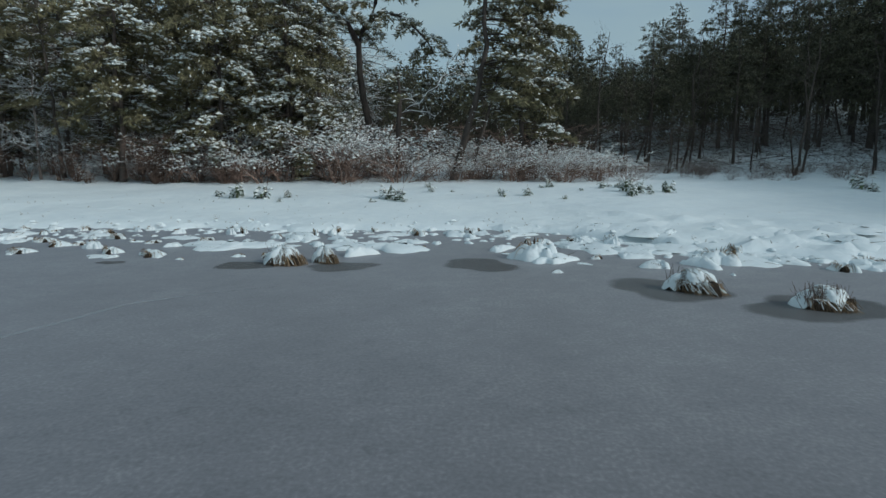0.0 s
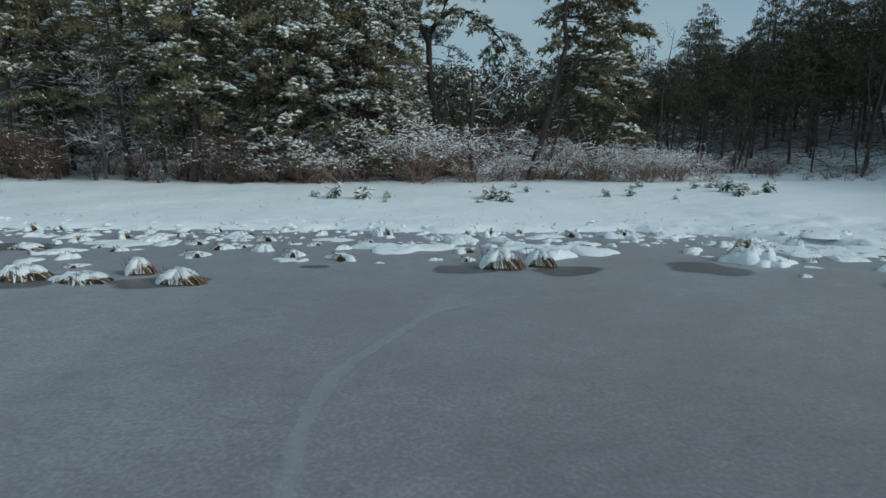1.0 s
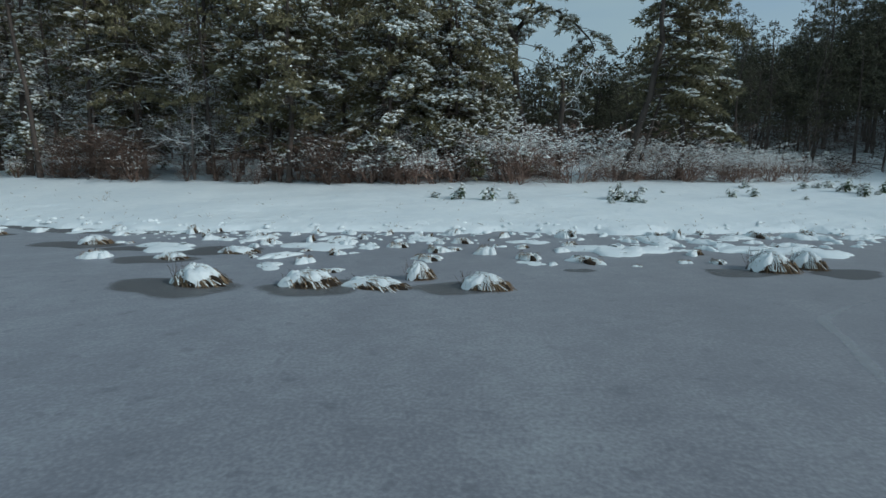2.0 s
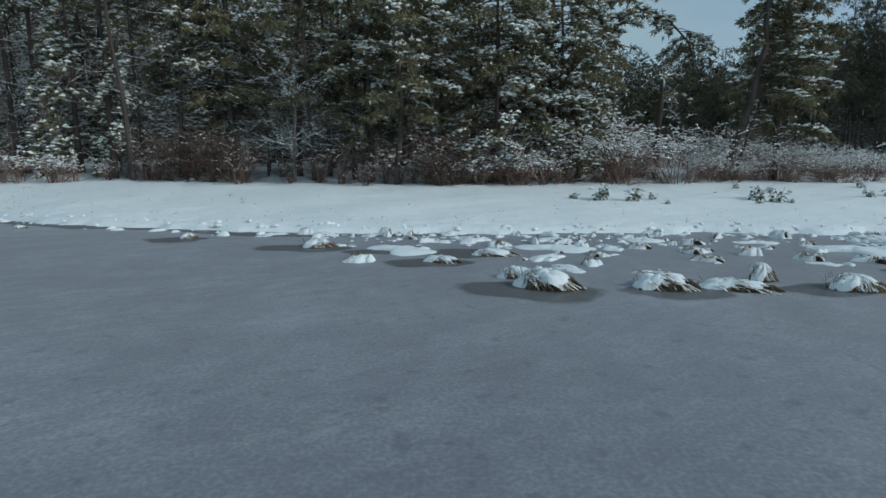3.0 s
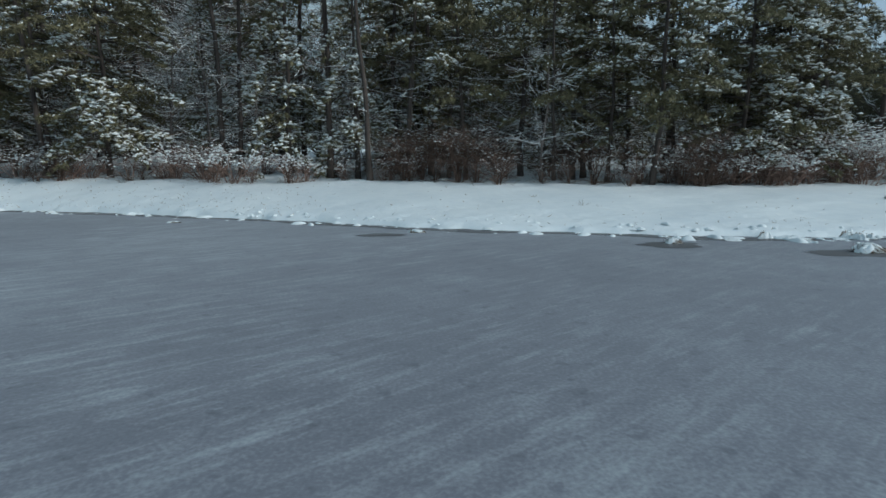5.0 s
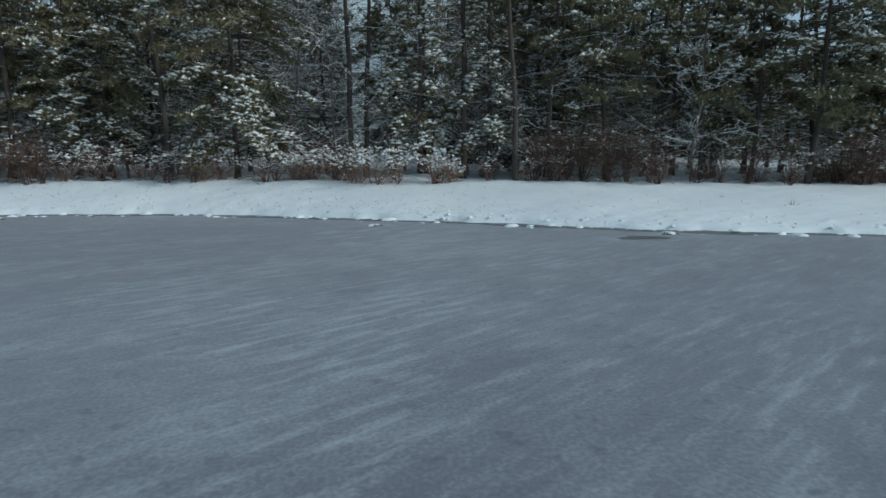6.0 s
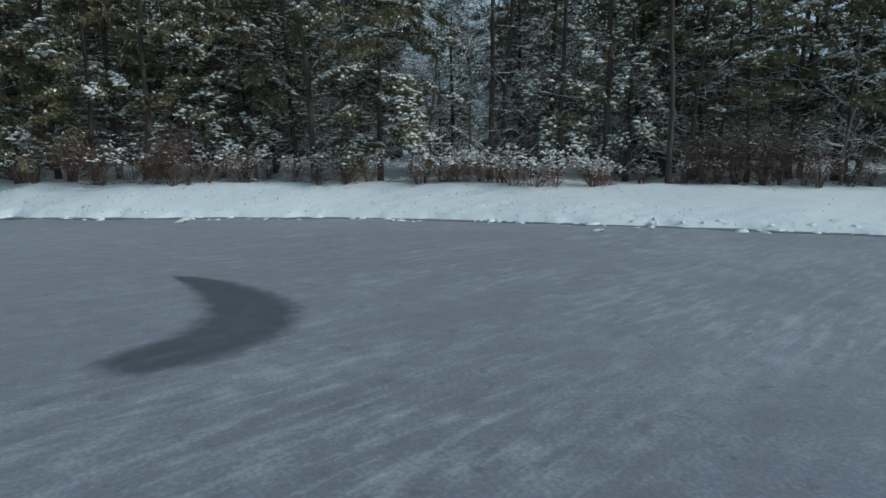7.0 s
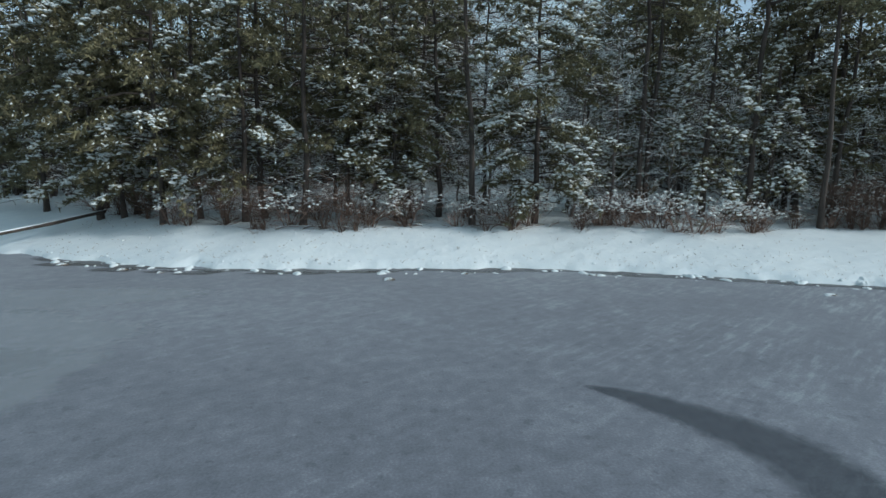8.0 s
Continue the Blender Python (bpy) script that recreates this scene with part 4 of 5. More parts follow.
def dead_snag(x, y):
    """A broken dead tree with bent limbs edged in snow."""
    rng = np.random.default_rng(31)
    thing = tagged(new("dead_tree"), "half-dead bent tree with crooked limbs edged in snow", "dead tree")
    post = np.array([[0, 0, -0.2], [0.0, 0, 2.4], [0.07, 0, 3.4], [0.1, 0, 4.2], [0.06, 0, 4.8], [0.0, 0, 5.4]])
    arm = np.array([[0.05, 0, 3.1], [0.45, 1.0, 3.75], [0.85, 2.0, 4.0], [1.2, 3.0, 4.75], [1.6, 3.9, 5.1], [1.8, 4.6, 5.75], [2.03, 5.0, 5.95], [2.1, 5.1, 6.5], [2.4, 5.2, 6.85], [2.75, 5.2, 7.3]])
    twig = np.array([[2.03, 5.0, 5.9], [2.5, 5.3, 6.1], [2.9, 5.6, 5.98], [3.25, 5.9, 6.05]])
    hook = np.array([[2.1, 5.1, 6.4], [2.5, 5.3, 6.3], [2.8, 5.4, 6.6], [3.1, 5.4, 6.5]])
    low = np.array([[0.07, 0, 3.3], [0.5, 0.6, 3.5], [0.95, 1.2, 3.5], [1.35, 1.8, 3.5], [1.65, 2.1, 3.3]])
    bow = np.array([[0.07, 0, 3.9], [0.35, 0.1, 4.05], [0.7, 0.15, 4.0], [1.0, 0.2, 3.75]])
    part("trunk", mesh_of("trunk", [tube(post, [0.15, 0.13, 0.12, 0.10, 0.07, 0.02], 9, rng, 0.1)], True), BARK, thing)
    out = fresh(0.55)
    for h in np.linspace(4.2, 5.3, 7):
        bough(rng, at_height(post, h), rng.uniform(0, 6.28), rng.uniform(0.5, 1.25), 0.2, 0.4, 13, 0.2, out)
    needles, lumps = crown_parts(out, rng, 8, "dead_tree")
    part("crown", needles, NEEDLES, thing, "last sparse needles", "stuff")
    part("snow_load", lumps, SNOW_BOUGH, thing, "clumps of fresh snow on the boughs", "stuff")
    part("branchwork", mesh_of("branchwork", out["bark"]), BARK, thing, kind="stuff")
    for p, r in ((arm, 0.055), (twig, 0.03), (hook, 0.035), (low, 0.05), (bow, 0.035)):
        limb = part("limb", mesh_of("limb", [tube(p, np.linspace(r, 0.012, len(p)), 7, rng, 0.15)], True), BARK, thing)
        up = p + np.array([0, 0, r * 0.5])
        part("snow_ridge", mesh_of("snow_ridge", [ridges_on(up[:-1], up[1:], r * 0.5 + 0.005, r * 0.4 + 0.005)], True), SNOW_BOUGH, limb, "ridge of snow along the limb")
    a, b, ra, rb = [], [], [], []
    for p in (arm, twig, hook, low, bow):
        for q in p[2:]:
            for _ in range(3):
                branching(rng, q, unit(rng.normal(0, 1, 3) + np.array([0.3, 0, 0.4])), rng.uniform(0.25, 0.6), 0.010, 1, a, b, ra, rb)
    a, b = np.array(a), np.array(b)
    part("twig", mesh_of("twig", [sticks(a, b, ra, rb)]), BARK, thing, kind="stuff")
    up = np.array([0, 0, 0.015])
    part("snow_ridge", mesh_of("snow_ridge", [ridges_on(a + up, b + up, 0.012, 0.008)]), SNOW_BOUGH, thing, "thin ridges of snow on the twigs", "stuff")
    thing.matrix_basis = place(x, y, 0)


forked_pine()
leaning_pine(-1.1, 27.0, [(-0.05, 0, -0.2), (0.15, 0, 0.6), (0.42, 0, 1.6), (0.72, 0, 2.7), (1.14, 0, 4.1), (1.31, 0.1, 5.3), (1.58, 0.1, 6.4), (1.42, 0, 7.5), (1.5, 0, 9.0), (1.6, 0, 11.0), (1.7, 0, 13.5)],
             3.9, 2.5, 0.8, "leaning dark pine with a heavy one-sided snow-dusted crown", 61, 0.19, 0.42)
leaning_pine(-0.3, 27.6, [(0, 0, -0.2), (0.2, 0, 0.9), (0.48, 0, 1.95), (1.0, 0, 3.8), (1.3, 0, 5.0), (1.5, 0, 6.2)], 3.4, 1.6, 0.7, "thin bent pine leaning beside a larger one", 62, 0.10, 0.8, 0.25, 3)
leaning_pine(2.3, 28.8, [(0, 0, -0.2), (0.05, 0, 1.5), (-0.05, 0, 3.5), (0.05, 0, 6.0), (-0.1, 0, 9.0), (-0.2, 0, 12.0), (-0.2, 0, 14.5)], 2.6, 2.3, 0.6, "broad pine with snow-dusted boughs hanging over shrubs", 63, 0.16, 0.42)
dead_snag(-4.0, 27.9)

# ---- shrubs along the forest's foot ----
low_kinds = [shrub(600 + k, 2.2, 1.8, 12, 0.6, TWIG, "low spreading bare shrub thick with snow", 0.020, 0.4, (0.025, 0.085)) for k in range(4)]
up_kinds = [shrub(620 + k, (1.8, 1.5, 2.1)[k], 0.62, 8, (0.07, 0.12, 0.03)[k], TWIG_RED, "upright red-brown bare shrub lightly dusted with snow", 0.026, 0.8) for k in range(3)]
full_kinds = [shrub(640 + k, 1.8, 0.95, 8, 0.36, TWIG, "rounded bare shrub topped with snow clumps", 0.026, 0.3, (0.045, 0.12)) for k in range(2)]
brush_kinds = [shrub(650 + k, (2.7, 2.2)[k], 0.40, 12, 0.02, TWIG_RED, "tall slim thicket of red-brown bare stems", 0.018, 0.9) for k in range(2)]
# x and y of the shrubs that stand out
BROWN = [(-61.0, 31.1), (-58.8, 29.2), (-56.1, 26.9), (-54.6, 26.8), (-53.3, 26.0), (-39.7, 25.1), (-32.5, 24.5), (-30.2, 25.1), (-27.2, 24.8), (-42.7, 25.0), (-59.9, 30.9), (-49.0, 25.1), (-43.7, 25.0), (-39.4, 25.7), (-38.1, 26.0), (-23.4, 23.7), (-17.9, 23.7),
         (-14.6, 23.8), (-47.0, 25.9), (-48.4, 25.6), (-15.2, 24.6), (-19.2, 24.5), (-17.1, 24.5), (-15.8, 24.7), (-20.2, 24.7), (-25.1, 24.9), (-21.5, 24.4), (-14.1, 24.3), (-36.1, 25.1)]
BRUSH = [(-27.5, 25.1), (-26.1, 25.1), (-25.1, 24.6), (-24.3, 24.8), (-23.4, 24.5), (-14.8, 24.1), (-13.9, 24.3), (-26.7, 25.4), (-49.6, 25.1), (-50.3, 25.4), (-52.8, 25.9), (-54.6, 27.1), (-11.5, 24.3), (-28.1, 25.5)]
FULL = [(-38.6, 26.1), (-36.5, 25.3), (-35.8, 24.6), (-34.9, 24.6), (-34.1, 24.6), (-32.4, 24.7), (-31.8, 24.9), (-51.8, 26.3), (-48.6, 26.2), (-46.9, 25.9), (-37.7, 25.5), (-38.4, 25.9), (-42.6, 25.5), (-41.8, 25.8), (-15.2, 25.2), (-13.6, 25.0),
        (-16.6, 25.5), (-44.8, 25.6), (-42.6, 26.4), (-28.3, 25.3), (-57.0, 27.6), (-62.4, 32.2), (-12.9, 24.6), (-11.8, 24.5), (-10.9, 24.7), (-12.2, 25.1), (-10.0, 24.9), (-9.2, 25.2)]
low_spots, up_spots, full_spots, brush_spots = [], [], [], []
for k in range(58):
    x = -13.5 + 21.5 * rnd.uniform(0, 1)
    y = float(treeline(x)) + rnd.uniform(-0.4, 4.2)
    s = rnd.uniform(0.5, 1.12) * float(np.interp(x, [-14, -10, 3, 8], [0.85, 1.1, 1.1, 0.6]))
    low_spots.append((int(rnd.integers(4)), place(x, y, rnd.uniform(0, 360), s)))
for x, y in BROWN:
    up_spots.append((int(rnd.integers(3)), place(x, y, rnd.uniform(0, 360), rnd.uniform(0.75, 1.15))))
for k in range(26):                                      # and some deeper in
    x = rnd.uniform(-66, -14)
    up_spots.append((int(rnd.integers(3)), place(x, float(treeline(x)) + rnd.uniform(1.0, 4.5), rnd.uniform(0, 360), rnd.uniform(0.6, 1.0))))
for x, y in FULL:
    full_spots.append((int(rnd.integers(2)), place(x, y, rnd.uniform(0, 360), rnd.uniform(0.8, 1.1))))
for x, y in BRUSH:
    brush_spots.append((int(rnd.integers(2)), place(x, y, rnd.uniform(0, 360), rnd.uniform(0.85, 1.15))))
spread_out(brush_kinds, brush_spots, "thickets along the forest's foot")
spread_out(low_kinds, low_spots, "snowy shrubs at the forest's corner")
spread_out(up_kinds, up_spots, "brown shrubs along the forest's foot")
spread_out(full_kinds, full_spots, "snow-topped shrubs along the forest's foot")
far_shrubs = [shrub(660, 1.8, 1.3, 7, 0.05, TWIG_RED, "dim red-brown shrub at the slope's foot", fuzz=0.15)]
spread_out(far_shrubs, [(0, place(rnd.uniform(5, 36), rnd.uniform(28.5, 36), rnd.uniform(0, 360), rnd.uniform(0.5, 0.95))) for k in range(96)], "shrubs at the slope's foot")


# ---- tussocks and snow mounds on the ice ----
def dome(rng, around=18, rings=6, height=0.4, flat=2.0, rough=0.12, rise=None):
    """A lumpy dome of width 1; rise(angle) lifts its rim."""
    th = np.arange(around) * 2 * np.pi / around
    rim = 0.5 * (1 + rough * (np.sin(2 * th + rng.uniform(0, 6)) + 0.7 * np.sin(3 * th + rng.uniform(0, 6)) + 0.5 * np.sin(5 * th + rng.uniform(0, 6))))
    off = rng.uniform(-0.08, 0.08, 2)
    v = []
    for k in range(rings):
        q = 1 - k / rings
        lift = height * (1 - q ** flat) ** 0.75 * (1 + (rng.uniform(-1, 1, around) * rough * 0.6 if k else 0))
        z = lift + (rise(th) * q if rise else 0) - 0.02 * (k == 0)
        v.append(np.stack([rim * q * np.cos(th) + off[0] * (1 - q), rim * q * np.sin(th) + off[1] * (1 - q), z + 0 * th], 1))
    v.append(np.array([[off[0], off[1], height * (1 + rng.uniform(-0.03, 0.05))]]))
    f = []
    i = np.arange(around)
    for k in range(rings - 1):
        f.append(np.stack([i + k * around, (i + 1) % around + k * around, (i + 1) % around + (k + 1) * around, i + (k + 1) * around], 1))
    top = np.stack([i + (rings - 1) * around, (i + 1) % around + (rings - 1) * around, 0 * i + rings * around], 1)
    vv = np.concatenate(v)
    return [(vv, np.concatenate(f)), (vv, top)]


def blades(rng, root, tip, lift, width, segs=4):
    """Arched grass blades from root to tip, bowing up by lift."""
    n = len(root)
    s = np.linspace(0, 1, segs + 1)[None, :, None]
    p = root[:, None] * (1 - s) + tip[:, None] * s
    p[..., 2] += (lift[:, None] * 4 * s[..., 0] * (1 - s[..., 0]) ** 0.8)
    side = unit(np.cross(tip - root, rng.normal(0, 1, (n, 3))))[:, None]
    w = width * (1 - 0.8 * s)
    v = np.stack([p - side * w, p + side * w], 2).reshape(-1, 3)
    i = np.arange(segs)
    q = np.stack([2 * i, 2 * i + 1, 2 * i + 3, 2 * i + 2], 1)
    return p, (v, (q[None] + (np.arange(n) * 2 * (segs + 1))[:, None, None]).reshape(-1, 4))


def strips(rng, p, width):
    """Narrow ribbons along rows of points."""
    n, m = p.shape[:2]
    side = unit(np.cross(p[:, -1] - p[:, 0], rng.normal(0, 0.5, (n, 3)) + [0, 0, 1.0]))[:, None]
    w = (width * np.linspace(1, 0.35, m))[None, :, None]
    v = np.stack([p - side * w, p + side * w], 2).reshape(-1, 3)
    i = np.arange(m - 1)
    q = np.stack([2 * i, 2 * i + 1, 2 * i + 3, 2 * i + 2], 1)
    return v, (q[None] + (np.arange(n) * 2 * m)[:, None, None]).reshape(-1, 4)


def tussock(seed, stalks=14, straw=160, hollow=0.3, blade=0.005, lumps=9, reach=0.45, along=False, dust=0.5, mess=0.42):
    """A hummock of sedge combed over to one side: snow cap, blades lying on it and matted grass under them, coloured
    dark like a shaded hollow; width 1. along: the stalks stand all along it; dust: the share of blades with snow on
    them.
    """
    rng = np.random.default_rng(seed)
    tall = 0.34
    thing = tagged(new("grass_tussock"), "clump of dead sedge bent over under snow, frozen in ice", "grass tussock")

    def cap_top(x, y):
        return tall * np.clip(1 - (np.hypot(x + 0.04, y) / 0.48) ** 2.1, 0, 1) ** 0.75

    part("heart", mesh_of("heart", [(v * [0.92, 0.86, 1.0] + [0.02, -0.04, 0], f) for v, f in dome(rng, 22, 6, 0.24, 2.6, 0.16)] + [(v * [hollow * 1.35, hollow, 0.9] + [0.29, -0.18, 0], f) for v, f in dome(rng, 18, 6, 0.24, 2.6, 0.34)], True), HEART, thing, "matted dead grass, darkened like a shaded hollow")
    cap = [(v * [0.86, 0.95, 1] + [-0.09, 0.01, 0], f) for v, f in dome(rng, 30, 9, tall, 2.1, 0.2, lambda th: 0.21 * np.clip(0.2 + np.cos(th + 0.65) + 0.4 * np.sin(7 * th) + 0.25 * np.sin(13 * th), 0, 1))]
    for _ in range(lumps):
        az, w = rng.uniform(0.9, 4.7), rng.uniform(0.13, 0.38)
        r = rng.uniform(0.1, 0.42)
        cap += [(v * [w, w * 0.8, rng.uniform(0.35, 0.75)] + [r * math.cos(az) - 0.06, r * math.sin(az), 0.75 * tall * (1 - (r / 0.5) ** 2)], f) for v, f in dome(rng, 12, 4, 0.3, 2.0, 0.2)]
    part("snow_cap", mesh_of("snow_cap", cap, True), SNOW, thing, "thick lumpy cap of snow")
    root = np.stack([rng.uniform(-0.38, 0.18, straw), rng.uniform(-0.34, 0.22, straw)], 1)
    lock = rng.integers(0, 34, straw)                    # the blades hang together in locks
    az = rng.normal(-0.40, mess, 34)[lock] + rng.normal(0, 0.10, straw)
    ln = reach * rng.uniform(0.6, 1.25, 34)[lock] * rng.uniform(0.8, 1.15, straw)
    u = np.linspace(0, 1, 7)
    xy = root[:, None] + (u[None, :, None] * ln[:, None, None]) * np.stack([np.cos(az), np.sin(az)], 1)[:, None]
    z = cap_top(xy[..., 0], xy[..., 1]) + 0.02 + rng.uniform(0, 0.06, (straw, 1)) * np.sin(np.pi * u)[None]
    z = np.maximum(z, (0.20 - 0.30 * np.clip(u - 0.35, 0, 1))[None] * (np.hypot(xy[..., 0], xy[..., 1]) > 0.36))
    p = np.concatenate([xy, z[..., None]], 2)
    m = straw // 2                                       # a fringe hangs from the front edge of the cap to the ice
    th = rng.uniform(-2.7, 0.5, m)
    rim = np.stack([np.cos(th), np.sin(th), 0 * th], 1)
    root = rim * rng.uniform(0.36, 0.46, (m, 1)) + np.stack([0 * th, 0 * th, rng.uniform(0.1, 0.25, m)], 1)
    tip = rim * rng.uniform(0.44, 0.56, (m, 1)) + np.stack([rng.normal(0.05, 0.05, m), 0 * th, 0 * th], 1)
    fringe = root[:, None] + (tip - root)[:, None] * np.linspace(0, 1, 4)[None, :, None]
    part("grass", mesh_of("grass", [strips(rng, p, blade), strips(rng, fringe, blade)]), STRAW, thing, "combed straw-brown blades", "stuff")
    white = rng.uniform(0, 1, straw) < dust
    part("snow_streak", mesh_of("snow_streak", [ridges_on(p[white, j] + [0, 0, 0.006], p[white, j + 1] + [0, 0, 0.006], blade * 1.1, blade * 0.9) for j in range(5)], True), SNOW, thing, "streaks of snow along the blades", "stuff")
    if stalks:
        r3 = np.stack([rng.uniform(-0.46, 0.25, stalks) if along else rng.normal(-0.36, 0.07, stalks), rng.uniform(-0.42, 0.0, stalks) if along else rng.normal(0, 0.13, stalks), np.zeros(stalks)], 1)
        t3 = r3 + np.stack([rng.normal(-0.05, 0.09, stalks), rng.normal(0.05 * along, 0.07, stalks), rng.uniform(0.22, 0.5, stalks)], 1)
        part("stalk", mesh_of("stalk", [sticks(r3, t3, 0.006, 0.003)]), TWIG_RED, thing, "thin upright dead stalks", "stuff")
    return thing


def mound(seed, grass=True):
    """A lump of snow on a low hummock, width 1."""
    rng = np.random.default_rng(seed)
    thing = tagged(new("snow_mound"), "small rounded mound of snow on the ice", "snow mound")
    lumps = dome(rng, 18, 6, 0.38, rng.uniform(1.4, 2.2), 0.3)
    for _ in range(rng.integers(2, 5)):
        az, s = rng.uniform(0, 6.28), rng.uniform(0.28, 0.6)
        off = np.array([0.34 * math.cos(az), 0.34 * math.sin(az), 0])
        lumps += [(v * [s, s, rng.uniform(0.6, 1.0)] + off, f) for v, f in dome(rng, 11, 4, 0.42, rng.uniform(1.6, 2.4), 0.2)]
    part("snow_cap", mesh_of("snow_cap", lumps, True), SNOW, thing)
    n = 30 if grass else 9
    az = rng.normal(-1.2, 0.9, n)
    if not grass:
        root = np.stack([0.3 * np.cos(az), 0.3 * np.sin(az), np.full(n, 0.2)], 1)
        _, g = blades(rng, root, root + rng.normal(0, 0.10, (n, 3)) + [0, -0.06, 0.08], rng.uniform(0, 0.08, n), 0.014)
        part("grass", mesh_of("grass", [g]), HEART, thing, "dead blades poking out", "stuff")
    else:
        root = np.stack([0.25 * np.cos(az), 0.25 * np.sin(az), np.full(n, 0.26)], 1)
        tip = np.stack([0.53 * np.cos(az), 0.53 * np.sin(az), rng.uniform(0.0, 0.2, n)], 1)
        part("heart", mesh_of("heart", [(v * [0.5, 0.5, 0.8] + [0.22, -0.26, 0], f) for v, f in dome(rng, 10, 4, 0.34, 2.0, 0.25)], True), HEART, thing, "matted dead grass, darkened like a shaded hollow")
        _, g = blades(rng, root, tip, rng.uniform(0.1, 0.28, n), 0.018)
        part("grass", mesh_of("grass", [g]), STRAW, thing, "dead blades poking out", "stuff")
    return thing


def on_ice(x, y, turn, sx, sy, sz):
    """A pose on the ice or on the bank's lip, low enough that no edge hangs in the air."""
    r = 0.42 * max(sx, sy)
    low = min(float(ground(x + a * r, y + b * r)) for a, b in ((0, 0), (1, 0), (-1, 0), (0, 1), (0, -1), (0.7, -0.7), (-0.7, -0.7)))
    return pose(x, y, max(low, 0.0) - 0.015, 0, 0, turn) @ Matrix.Diagonal((sx, sy, sz, 1))


# x, y, width, height of the larger tussocks out on the ice
TUSSOCKS = [(3.75, 8.45, 0.76, 0.36), (5.1, 7.65, 0.68, 0.32), (-3.06, 10.0, 0.75, 0.37), (-2.36, 10.15, 0.72, 0.40), (-12.5, 8.45, 0.88, 0.35),
            (-10.75, 8.5, 0.85, 0.28), (-9.7, 8.45, 1.20, 0.30), (-9.1, 8.95, 0.6, 0.42), (-8.05, 8.4, 1.0, 0.34), (-14.1, 10.5, 0.85, 0.27),
            (-13.1, 11.2, 0.95, 0.25), (-15.2, 11.9, 0.62, 0.20), (-16.9, 12.2, 0.95, 0.30), (-20.5, 13.5, 0.55, 0.22), (-26.6, 15.6, 0.55, 0.17),
            (-34.4, 18.1, 0.5, 0.15), (-47.6, 20.9, 0.5, 0.14), (-12.85, 9.1, 0.7, 0.33)]
TUSSOCKS += [(-59.6, 24.0, 0.55, 0.14), (-57.0, 22.95, 0.5, 0.13), (-55.5, 22.4, 0.3, 0.10), (-40.6, 21.2, 0.4, 0.12), (-45.0, 21.7, 0.35, 0.10)]
kinds = [tussock(700, 14, 420, 0.40, 0.006, 0, 0.44, False, 0.35, 0.3), tussock(701, 7, 260, 0.30, 0.010, 9, 0.40, False, 0.45, 0.5), tussock(702, 150, 320, 0.32, 0.006, 0, 0.34, True, 0.35, 0.4),
         tussock(703, 12, 300, 0.34, 0.009, 9, 0.42, False, 0.45, 0.45), tussock(704, 16, 480, 0.30, 0.008, 10, 0.34, False, 0.45, 0.8)]
WHICH = [0, 2, 4, 4, 3, 1, 1, 4, 4, 1, 3, 1, 4, 4, 3, 1, 4, 3, 4, 4, 4, 3, 4]
spread_out(kinds, [(WHICH[k], on_ice(x, y, rnd.uniform(-30, 15), w, w * rnd.uniform(0.68, 0.85), h * (2.3 if k < 4 else 2.0))) for k, (x, y, w, h) in enumerate(TUSSOCKS)], "tussocks frozen into the ice")

# x, y, width, height of the snow mounds, by stretches of the shore
MARSH_EAST = [(3.7, 10.2, 0.31, 0.19), (4.6, 10.4, 0.42, 0.23), (5.0, 10.7, 0.49, 0.30), (4.8, 9.6, 0.15, 0.21), (6.3, 11.3, 0.69, 0.30), (7.0, 11.2, 0.80, 0.27), (6.9, 10.2, 0.31, 0.19), (7.7, 10.8, 0.66, 0.26),
              (8.3, 12.3, 1.01, 0.28), (3.1, 12.1, 0.62, 0.27), (3.6, 11.2, 1.02, 0.30), (4.3, 11.3, 0.37, 0.16), (3.5, 12.3, 1.5, 0.22), (5.1, 12.4, 1.14, 0.28), (5.9, 12.1, 0.99, 0.25), (4.7, 13.2, 1.49, 0.24),
              (6.2, 13.8, 1.56, 0.26), (7.5, 13.4, 1.52, 0.25), (9.1, 14.0, 1.6, 0.23), (4.0, 14.1, 1.3, 0.20), (5.8, 15.1, 1.56, 0.16), (10.4, 13.2, 1.4, 0.28), (11.5, 14.6, 1.7, 0.26), (9.8, 12.2, 0.9, 0.26)]
MARSH_MID = [(1.0, 11.9, 0.85, 0.29), (1.1, 11.4, 0.40, 0.09), (1.6, 10.8, 0.55, 0.36), (2.0, 10.7, 0.43, 0.31), (1.9, 9.6, 0.37, 0.17), (2.5, 10.4, 0.32, 0.08), (2.8, 11.0, 0.25, 0.16), (0.5, 14.5, 0.37, 0.13),
             (1.0, 13.9, 0.46, 0.17), (2.0, 12.8, 0.79, 0.38), (2.7, 13.3, 0.55, 0.30), (-4.3, 10.6, 0.27, 0.11), (-3.7, 10.6, 0.27, 0.17), (-1.9, 11.0, 0.67, 0.46), (-1.5, 11.8, 1.09, 0.30), (-1.0, 11.4, 0.29, 0.13),
             (-0.8, 12.1, 0.49, 0.12), (-0.5, 12.6, 0.45, 0.19), (-3.7, 12.7, 0.71, 0.16), (-4.6, 13.6, 0.42, 0.11), (-2.9, 13.0, 0.80, 0.29), (-1.5, 14.2, 0.37, 0.13), (-1.1, 14.2, 0.58, 0.17), (-2.2, 12.1, 0.9, 0.2)]
